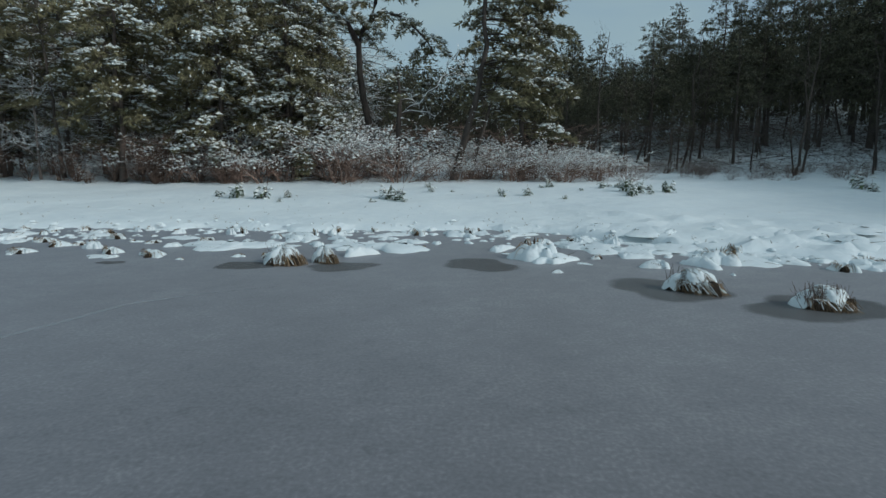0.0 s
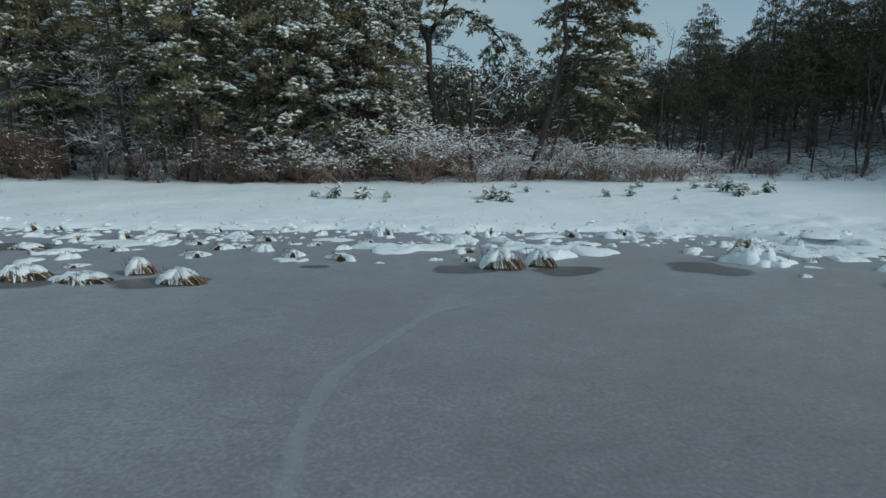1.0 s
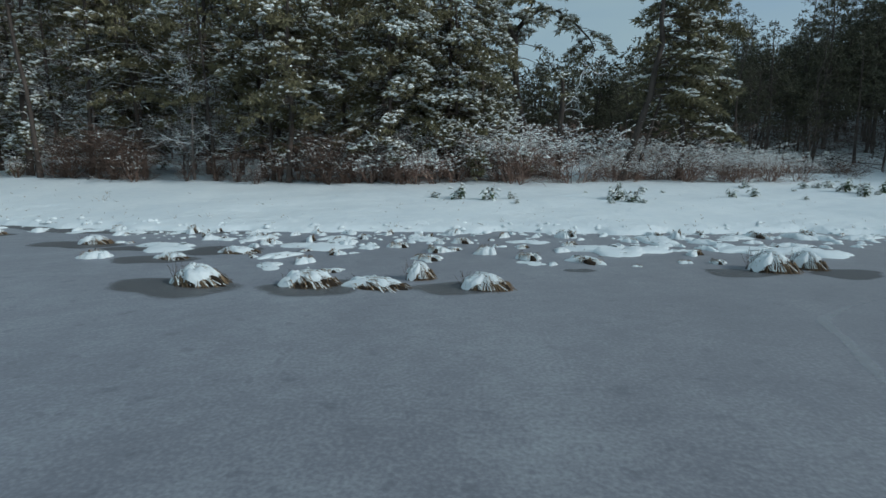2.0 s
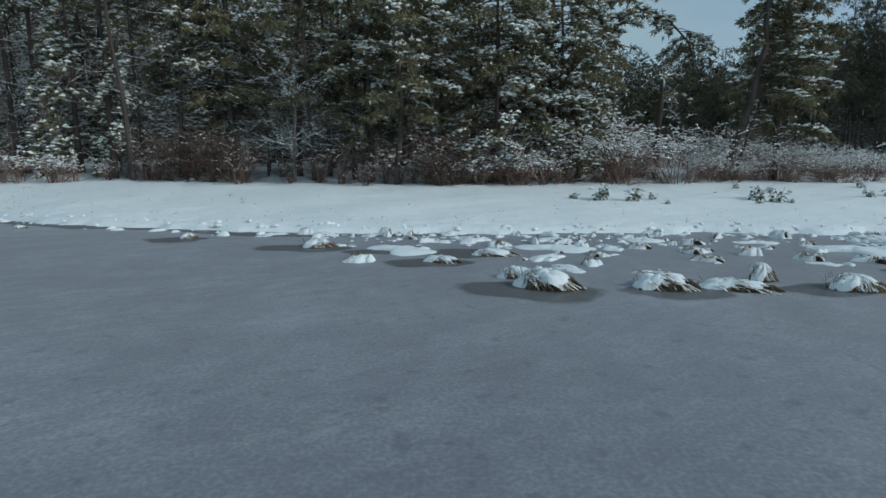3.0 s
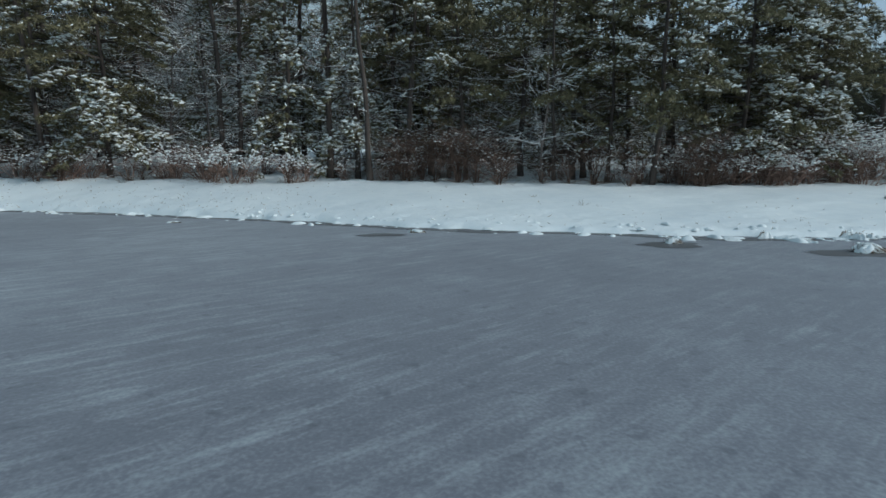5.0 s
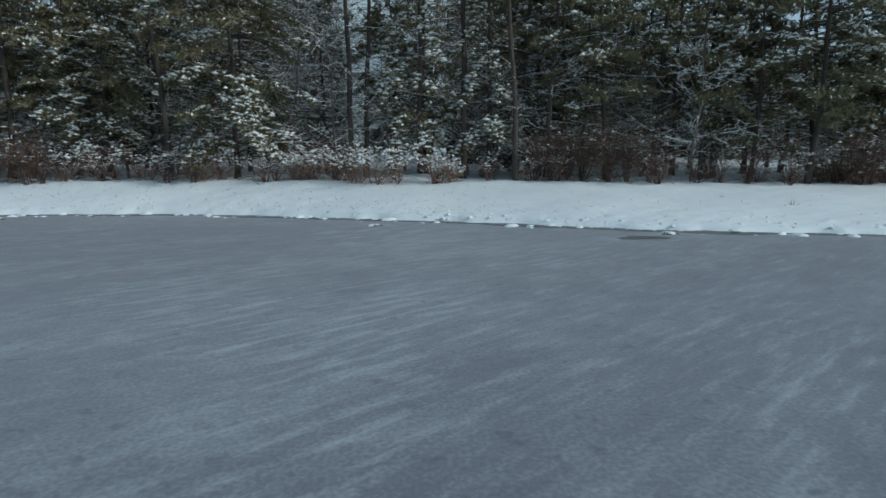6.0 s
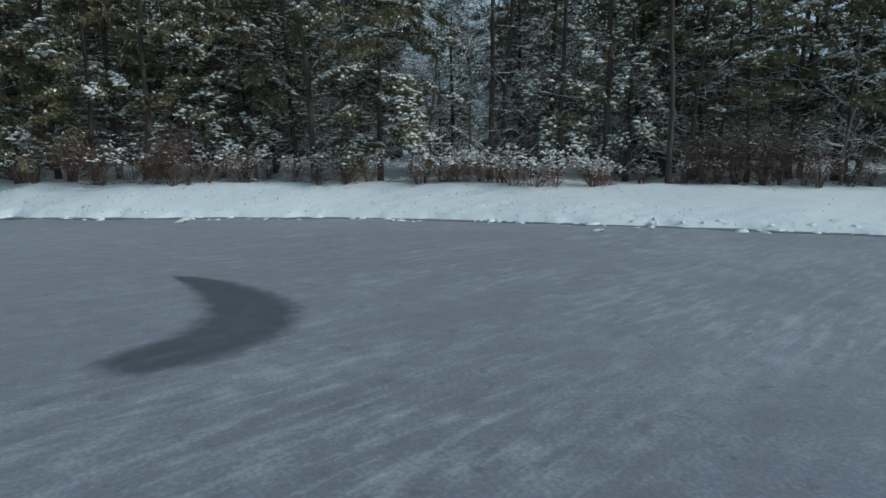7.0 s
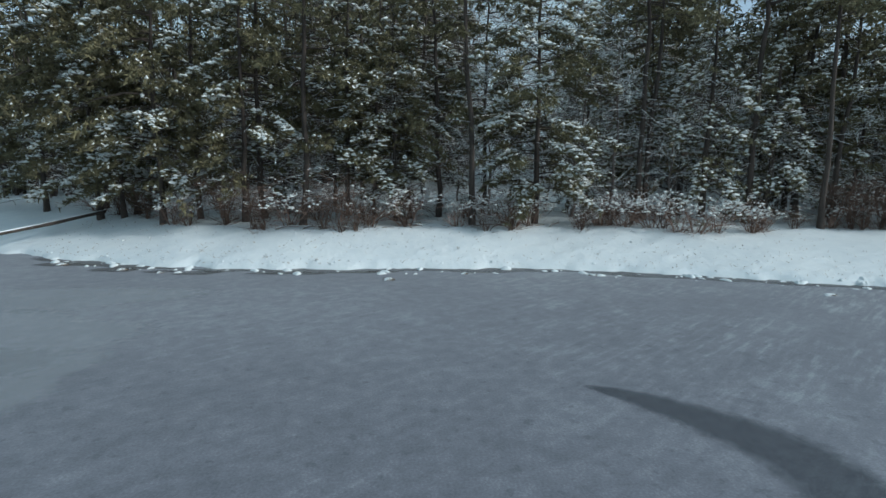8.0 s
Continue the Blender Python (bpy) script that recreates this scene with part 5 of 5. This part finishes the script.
MARSH_WEST = [(-9.1, 10.7, 0.55, 0.20), (-9.0, 11.6, 0.47, 0.24), (-8.0, 11.3, 0.32, 0.23), (-7.2, 10.4, 0.26, 0.08), (-6.8, 10.3, 0.29, 0.13), (-6.1, 10.6, 0.54, 0.16), (-5.3, 10.2, 0.19, 0.08), (-11.4, 13.0, 0.37, 0.12),
              (-7.2, 12.2, 0.56, 0.21), (-6.4, 11.8, 0.72, 0.27), (-5.6, 11.9, 0.67, 0.24), (-4.8, 11.8, 1.14, 0.22), (-8.5, 12.8, 0.34, 0.18), (-11.9, 9.8, 0.34, 0.14), (-11.4, 10.2, 0.37, 0.22), (-10.7, 9.5, 0.42, 0.11),
              (-11.8, 12.1, 0.73, 0.18), (-9.1, 10.4, 0.26, 0.16), (-15.1, 11.8, 0.83, 0.21), (-14.2, 13.0, 0.92, 0.16), (-16.5, 12.4, 0.50, 0.15), (-13.7, 13.6, 0.69, 0.14), (-16.1, 14.0, 0.72, 0.11)]
MARSH_TIP = [(-16.2, 12.3, 0.31, 0.10), (-12.6, 10.7, 0.27, 0.13), (-11.8, 11.5, 0.59, 0.18), (-14.2, 13.7, 0.41, 0.11), (-13.4, 13.4, 0.68, 0.16), (-15.0, 13.6, 0.55, 0.11), (-20.2, 14.6, 0.60, 0.12), (-18.7, 14.2, 0.59, 0.12)]
mound_kinds = [mound(720 + k, k % 2 == 0) for k in range(6)]
spots = [(int(rnd.integers(6)) if w < 0.9 else 1 + 2 * int(rnd.integers(3)), on_ice(x, y, rnd.uniform(0, 360), w * 1.05, w * rnd.uniform(0.75, 1.1), min(h * 2.2, w * 1.3))) for x, y, w, h in [(x, y, min(w * 1.35, 1.35), h * 0.9) for x, y, w, h in MARSH_EAST] + [(x, y, min(w * 1.4, 1.0), h * 1.05) for x, y, w, h in MARSH_MID + MARSH_WEST] + MARSH_TIP]
for k in range(36):                                      # broad drifts that run together in the east
    x = rnd.uniform(3.0, 16)
    y = float(shore(x)) - 0.6 + 2.2 * rnd.uniform(0, 1)
    w = rnd.uniform(0.8, 1.7)
    spots.append((1 + 2 * int(rnd.integers(3)), on_ice(x, y, rnd.uniform(0, 360), w, w * rnd.uniform(0.6, 0.9), rnd.uniform(0.3, 0.6))))
for k in range(150):                                     # smaller ones between, thickest by the bank
    x = rnd.uniform(-18, 13)
    y = float(shore(x)) - 0.1 - 2.6 * rnd.uniform(0, 1) ** 1.5 * float(np.interp(x, [-18, -12, 2, 4.5, 13], [0.4, 1, 1, 0.35, 0.35]))
    w = rnd.uniform(0.2, 0.6) * float(np.interp(x, [-10, 6], [1.0, 1.7]))
    spots.append((int(rnd.integers(6)) if w < 0.5 else 1 + 2 * int(rnd.integers(3)), on_ice(x, y, rnd.uniform(0, 360), w, w * rnd.uniform(0.6, 1.0), rnd.uniform(0.3, 0.7) * min(1, w * 2.2))))
drift = np.random.default_rng(745)
for k in range(30):                                      # lone ones farther out on the ice in the west
    w = float(drift.uniform(0.3, 0.75))
    spots.append((int(drift.integers(6)), on_ice(float(drift.uniform(-16, -2)), float(drift.uniform(10.2, 13.8)), float(drift.uniform(0, 360)), w, w * float(drift.uniform(0.6, 0.95)), w * float(drift.uniform(0.55, 0.95)))))
scraps = []
for k in range(300):                                     # the smallest scraps of snow on the ice, too many to tell apart
    x = rnd.uniform(-18, 13)
    y = float(shore(x)) - 0.05 - 2.6 * rnd.uniform(0, 1) ** 1.5 * float(np.interp(x, [-18, -12, 2, 4.5, 13], [0.4, 1, 1, 0.35, 0.35]))
    w = rnd.uniform(0.08, 0.3)
    scraps.append((x, y, w, rnd.uniform(0.10, 0.26) * w))
for k in range(120):                                     # a loose row along the rest of the shore
    x = rnd.uniform(-61, -17)
    y = float(shore(x)) - 0.1 - 0.9 * rnd.uniform(0, 1) ** 1.5
    w = 0.1 + 0.42 * rnd.uniform(0, 1) ** 2
    scraps.append((x, y, w, rnd.uniform(0.12, 0.30) * w))
for k in range(150):                                     # crumbs along the bank's lip
    x = rnd.uniform(-34, 14)
    w = rnd.uniform(0.08, 0.28)
    scraps.append((x, float(shore(x)) + 0.1 + 0.6 * rnd.uniform(0, 1) ** 1.5, w, rnd.uniform(0.15, 0.3) * w))
for k in range(110):                                     # and on the open bank in the west
    x = rnd.uniform(-62, -30)
    w = rnd.uniform(0.05, 0.17)
    scraps.append((x, float(shore(x)) + 0.1 + 3.2 * rnd.uniform(0, 1) ** 2, w, rnd.uniform(0.15, 0.35) * w))
scrap_rng = np.random.default_rng(740)
pieces = []
for x, y, w, h in scraps:
    turn = scrap_rng.uniform(0, 6.28)
    r = np.array([[math.cos(turn), math.sin(turn), 0], [-math.sin(turn), math.cos(turn), 0], [0, 0, 1.0]])
    pieces += [((v * [w, w * 0.7, h / 0.4]) @ r + [x, y, max(float(ground(x, y)), 0.0) - 0.01], f) for v, f in dome(scrap_rng, 9, 3, 0.4, scrap_rng.uniform(1.5, 2.4), 0.25)]
rest = tagged(new("snow_scrap"), "small scraps and lumps of snow scattered on shore ice", "snow", kind="stuff")
part("snow", mesh_of("snow", pieces, True), SNOW, rest, "", "stuff")
spread_out(mound_kinds, spots, "snow mounds along the shore")


# ---- films on the ice: melt rings and drifted frost ----
def film_disc(name, x, y, rx, ry, mat, label, category, z=0.004, around=36, rings=7, rough=0.14):
    rng = np.random.default_rng(int(abs(x * 731 + y * 57)) + 3)
    th = np.arange(around) * 2 * np.pi / around
    rim = 1 + rough * (np.sin(2 * th + rng.uniform(0, 6)) + 0.6 * np.sin(3 * th + rng.uniform(0, 6)) + 0.5 * np.sin(5 * th + rng.uniform(0, 6)))
    v, t, f = [], [], []
    i = np.arange(around)
    for k in range(rings):
        q = 1.15 * (1 - k / rings)
        v.append(np.stack([rx * rim * q * np.cos(th), ry * rim * q * np.sin(th), 0 * th], 1))
        t.append(np.full(around, np.clip((1.15 - q) / 0.30, 0, 1)))
        if k:
            f.append(np.stack([i + (k - 1) * around, (i + 1) % around + (k - 1) * around, (i + 1) % around + k * around, i + k * around], 1))
    v.append(np.zeros((1, 3)))
    t.append(np.ones(1))
    top = np.stack([i + (rings - 1) * around, (i + 1) % around + (rings - 1) * around, 0 * i + rings * around], 1)
    vv = np.concatenate(v)
    me = mesh_of(name, [(vv, np.concatenate(f))] + [(vv[:0], top[:0])])
    bm = bmesh.new()
    bm.from_mesh(me)
    bm.verts.ensure_lookup_table()
    c = bm.verts[rings * around]
    for a0, b0 in zip(i, (i + 1) % around):
        bm.faces.new((bm.verts[a0 + (rings - 1) * around], bm.verts[b0 + (rings - 1) * around], c))
    bm.to_mesh(me)
    bm.free()
    me.attributes.new("thick", "FLOAT", "POINT").data.foreach_set("value", np.concatenate(t).astype(np.float32))
    me.materials.append(mat)
    ob = tagged(new(name, me), label, category)
    ob.matrix_basis = pose(x, y, z)
    return ob


def film_band(name, line, half, mat, label, category, z=0.005, across=9, steps=60, blur=0.5):
    """A band of film along a bent line, thinning out towards its edges and ends."""
    line, half = np.asarray(line, float), np.asarray(half, float)
    u = np.linspace(0, len(line) - 1, steps)
    k = np.arange(len(line))
    p = np.stack([np.interp(u, k, line[:, 0]), np.interp(u, k, line[:, 1])], 1)
    for _ in range(3):
        p[1:-1] = (p[:-2] + 2 * p[1:-1] + p[2:]) / 4
    h = np.interp(u, k, half)
    d = unit(np.gradient(p, axis=0))
    nrm = np.stack([-d[:, 1], d[:, 0]], 1)
    w = np.linspace(-1, 1, across)
    xy = p[:, None] + nrm[:, None] * (w[None, :, None] * h[:, None, None])
    v = np.concatenate([xy, np.full((steps, across, 1), z)], 2).reshape(-1, 3)
    end = np.clip(np.minimum(np.arange(steps), np.arange(steps)[::-1]) / 6.0, 0, 1)
    t = (np.clip((1 - np.abs(w)) / blur, 0, 1)[None] * end[:, None]).ravel()
    i = (np.arange(steps - 1)[:, None] * across + np.arange(across - 1)[None]).ravel()
    me = mesh_of(name, [(v, np.stack([i, i + 1, i + 1 + across, i + across], 1))])
    me.attributes.new("thick", "FLOAT", "POINT").data.foreach_set("value", t.astype(np.float32))
    me.materials.append(mat)
    ob = tagged(new(name, me), label, category)
    return ob


MELTS = [(3.4, 8.5, 0.85, 0.62), (5.05, 7.6, 0.92, 0.62), (-3.75, 9.7, 0.48, 0.40), (-1.95, 9.75, 0.60, 0.40), (0.55, 10.15, 0.62, 0.60), (-6.4, 9.75, 0.24, 0.16), (-12.75, 8.2, 0.95, 0.62),
         (-10.6, 8.25, 0.80, 0.5), (-8.45, 8.35, 0.66, 0.42), (-14.4, 10.3, 0.72, 0.45), (-15.6, 11.5, 0.6, 0.32), (-17.2, 12.0, 0.95, 0.55), (-20.7, 13.2, 0.78, 0.42), (-13.6, 11.4, 0.9, 0.5), (-27.5, 15.0, 0.7, 0.28), (-59.8, 24.1, 0.9, 0.35), (-57.3, 23.0, 0.9, 0.35), (-55.5, 22.6, 0.6, 0.22), (-54.2, 22.3, 0.85, 0.3), (-51.8, 22.1, 0.6, 0.24), (-50.4, 22.0, 0.5, 0.25), (-48.2, 22.1, 0.7, 0.2)]
for k, (x, y, rx, ry) in enumerate(MELTS):
    by = "dark wet ring of melting ice beside a tussock" if x > -22 else "dark wet patch of melting ice at the snowy bank"
    tagged(film_disc("melt_patch", x, y, rx, ry, MELT, by, "wet patch", 0.004 + 0.0006 * k), group="melt patches")
film_band("melt_patch", [(-44.3, 12.4), (-43.6, 11.95), (-43.0, 11.35), (-42.4, 10.6), (-42.0, 9.85), (-41.95, 9.15), (-42.2, 8.6), (-42.6, 8.2), (-43.0, 7.8)], [0.05, 0.28, 0.5, 0.68, 0.8, 0.82, 0.75, 0.6, 0.4], WET, "dark crescent of wet ice out on the pond", "wet patch", 0.006, blur=0.65)
edge = np.linspace(-62, -13, 60)
film_band("melt_margin", np.stack([edge, shore(edge) - 0.3 - 0.12 * ripple(edge, 0 * edge, 5.0, 6)], 1), 0.42 + 0.22 * ripple(edge, 0 * edge, 3.0, 6, 9), MELT, "dark wet margin of the ice along the bank", "wet patch", 0.003, steps=240)
film_band("frost_streak", [(-2.4, 8.2), (-3.4, 7.6), (-4.1, 7.0), (-4.35, 6.1), (-4.6, 5.5), (-4.75, 4.8), (-4.7, 4.1), (-4.55, 3.4), (-4.3, 2.5), (-3.9, 1.2)], [0.05, 0.05, 0.11, 0.07, 0.10, 0.13, 0.08, 0.10, 0.05, 0.05], FROST, "pale crooked line of drifted frost on ice", "frost", 0.007, blur=0.8)

for x, y, rx, ry in ((-56.4, 15.6, 3.0, 2.2), (-54.6, 13.2, 1.8, 1.5), (-57.0, 19.0, 3.0, 1.6)):
    film_disc("frost_patch", x, y, rx, ry, FROST, "pale bloom of frost on the ice", "frost", 0.008, rough=0.2)


# ---- plants on the bank ----
def evergreen(seed, size=0.5, leaves=16):
    """A small evergreen poking out of the snow, its leathery leaves hanging."""
    rng = np.random.default_rng(seed)
    thing = tagged(new("evergreen_plant"), "small green leafy plant poking through bank snow", "plant")
    n = 5
    az = rng.uniform(0, 6.28, n)
    tips = np.stack([0.27 * np.cos(az), 0.27 * np.sin(az), rng.uniform(0.25, 0.85, n)], 1) * size
    root = np.zeros((n, 3)) - [0, 0, 0.05]
    part("stem", mesh_of("stem", [sticks(root, tips, 0.008, 0.005)]), TWIG, thing, "", "stuff")
    own = rng.integers(0, n, leaves)
    base = tips[own] * rng.uniform(0.35, 1.0, (leaves, 1))
    a2 = rng.uniform(0, 6.28, leaves)
    way = np.stack([np.cos(a2), np.sin(a2), rng.uniform(-1.3, 0.0, leaves)], 1)
    ln = size * rng.uniform(0.26, 0.44, (leaves, 1))
    side = unit(np.cross(way, np.array([[0, 0, 1.0]])))
    mid, end = base + way * ln * 0.5 + [0, 0, 0.02], base + way * ln
    wd = ln * 0.24
    v = np.stack([base, mid - side * wd - [0, 0, 0.012], mid, mid + side * wd - [0, 0, 0.012], end], 1).reshape(-1, 3)
    q = np.array([[0, 1, 2], [0, 2, 3], [1, 4, 2], [2, 4, 3]])
    part("leaf", mesh_of("leaf", [(v, (q[None] + (np.arange(leaves) * 5)[:, None, None]).reshape(-1, 3))]), LEAF, thing, "leathery green leaves", "stuff")
    keep = rng.uniform(0, 1, leaves) < 0.85
    part("snow_load", mesh_of("snow_load", [pads(mid[keep] + [0, 0, 0.02], wd[keep, 0] * 1.8, wd[keep, 0] * 0.7, rng)], True), SNOW_BOUGH, thing, "bits of snow on the leaves", "stuff")
    return thing


def grass_sprig(seed, height=0.3):
    rng = np.random.default_rng(seed)
    n = 11
    root = np.stack([rng.normal(0, 0.05, n), rng.normal(0, 0.05, n), np.full(n, -0.03)], 1)
    tip = root + np.stack([rng.normal(0, 0.11, n), rng.normal(0, 0.11, n), rng.uniform(0.5, 1.0, n) * height], 1)
    _, g = blades(rng, root, tip, rng.uniform(0, 0.03, n), 0.006, 3)
    thing = tagged(new("grass_sprig"), "thin tuft of dry grass sticking out of snow", "grass")
    part("blade", mesh_of("blade", [g]), STRAW, thing, "", "stuff")
    part("snow_collar", mesh_of("snow_collar", [(v * [0.2, 0.2, 1], f) for v, f in dome(rng, 10, 3, 0.05, 2, 0.1)], True), SNOW, thing)
    return thing


PLANTS = [(-8.8, 19.8, 0.65), (-7.7, 19.6, 0.75), (-9.7, 20.1, 0.4), (-6.9, 20.0, 0.45), (-6.8, 18.9, 0.3), (-3.5, 19.3, 0.6), (-3.1, 20.2, 0.8), (-2.6, 19.8, 0.75), (-2.4, 19.4, 0.6), (-2.8, 20.7, 0.5), (-1.6, 22.0, 0.5), (-0.8, 22.1, 0.45),
          (1.2, 20.7, 0.5), (2.1, 21.0, 0.6), (2.9, 23.6, 0.5), (3.3, 24.0, 0.55), (5.4, 23.6, 0.55), (6.2, 24.0, 0.8), (6.1, 22.1, 0.85), (6.4, 21.6, 0.8), (7.2, 22.8, 0.75), (-2.0, 23.9, 0.4), (3.4, 20.0, 0.3), (4.4, 22.5, 0.45), (6.0, 20.9, 0.65), (6.8, 23.0, 0.55),
          (6.8, 21.3, 0.65), (7.7, 22.2, 0.75), (6.4, 23.5, 0.6), (5.9, 24.5, 0.55), (15.6, 23.4, 1.0), (15.5, 22.4, 0.65), (-3.9, 21.7, 0.3)]
spread_out([evergreen(800 + k, 1.0, (34, 26, 40)[k]) for k in range(3)], [(k % 3, place(x, y, rnd.uniform(0, 360), s * 1.15, 0, 0, 0.03)) for k, (x, y, s) in enumerate(PLANTS)], "evergreen plants on the bank")
sprigs = []
for k in range(100):
    x = rnd.uniform(-60, 14)
    y = float(shore(x)) + (rnd.uniform(0.1, 1.0) if k % 6 else rnd.uniform(1.0, 7.0))
    sprigs.append((k % 3, place(x, y, rnd.uniform(0, 360), rnd.uniform(0.3, 0.75), 0, 0, 0.02)))
sprigs.append((0, place(-21.3, 18.6, 0, 1.6, 0, 0, 0.02)))
spread_out([grass_sprig(820 + k, (0.30, 0.22, 0.36)[k]) for k in range(3)], sprigs, "grass sprigs on the bank")

stub_rng = np.random.default_rng(850)                    # short stubble and bits of straw that pierce the bank's snow
sx = np.concatenate([stub_rng.uniform(-62, -30, 1200), stub_rng.uniform(-30, 12, 300)])
sy = shore(sx) + 0.15 + 5.5 * stub_rng.uniform(0, 1, 1500) ** 1.8
foot = np.stack([sx, sy, ground(sx, sy) - 0.01], 1)
head = foot + np.stack([stub_rng.normal(0, 0.05, 1500), stub_rng.normal(0, 0.04, 1500), stub_rng.uniform(0.015, 0.07, 1500)], 1)
stubble = tagged(new("grass_stubble"), "scattered bits of dry grass piercing the bank's snow", "grass", kind="stuff")
part("blade", mesh_of("blade", [ribbons(foot, head, 0.008, 0.004, stub_rng)]), STRAW, stubble, "", "stuff")

# fallen trunk across the bank at the cove
log_line = np.array([(-61.3, 30.4), (-61.8, 29.3), (-62.3, 28.0), (-62.9, 26.9), (-63.6, 25.9), (-64.6, 24.9)])
log_z = np.array([1.38, 1.24, 1.08, 0.94, 0.78, 0.58])
log_pts = np.column_stack([log_line, log_z])
fallen = tagged(new("fallen_log"), "dark fallen tree trunk capped with snow on the bank", "log")
part("trunk", mesh_of("trunk", [tube(log_pts, [0.085, 0.08, 0.08, 0.07, 0.065, 0.05], 9, np.random.default_rng(4), 0.1)], True), BARK, fallen)
part("snow_ridge", mesh_of("snow_ridge", [tube(log_pts + [0, 0, 0.065], [0.035, 0.05, 0.03, 0.045, 0.03, 0.02], 8, np.random.default_rng(8), 0.2)], True), SNOW, fallen, "ridge of snow along the log")
for k in range(9):                                       # dead sticks lying at the shrubs' feet
    x = rnd.uniform(-56, 4)
    y = float(treeline(x)) + rnd.uniform(-0.3, 0.6)
    rng = np.random.default_rng(900 + k)
    ln = rng.uniform(0.6, 1.5)
    stick = tagged(new("fallen_branch"), "dead branch lying half buried in snow", "branch", "fallen branches")
    pts = np.array([[-ln / 2, 0, 0.02], [-ln / 6, 0.05, 0.10], [ln / 5, -0.04, 0.14], [ln / 2, 0.08, 0.08]])
    part("limb", mesh_of("limb", [tube(pts, [0.03, 0.028, 0.022, 0.010], 6, rng, 0.1), sticks(pts[1:3], pts[1:3] + [0.2, 0.12, 0.12], 0.014, 0.006)], True), BARK_GREY, stick)
    part("snow_ridge", mesh_of("snow_ridge", [ridges_on(pts[:-1] + [0, 0, 0.02], pts[1:] + [0, 0, 0.02], 0.016, 0.010)], True), SNOW, stick)
    stick.matrix_basis = place(x, y, rng.uniform(-40, 40), 1.0, 0, 0, 0.0)
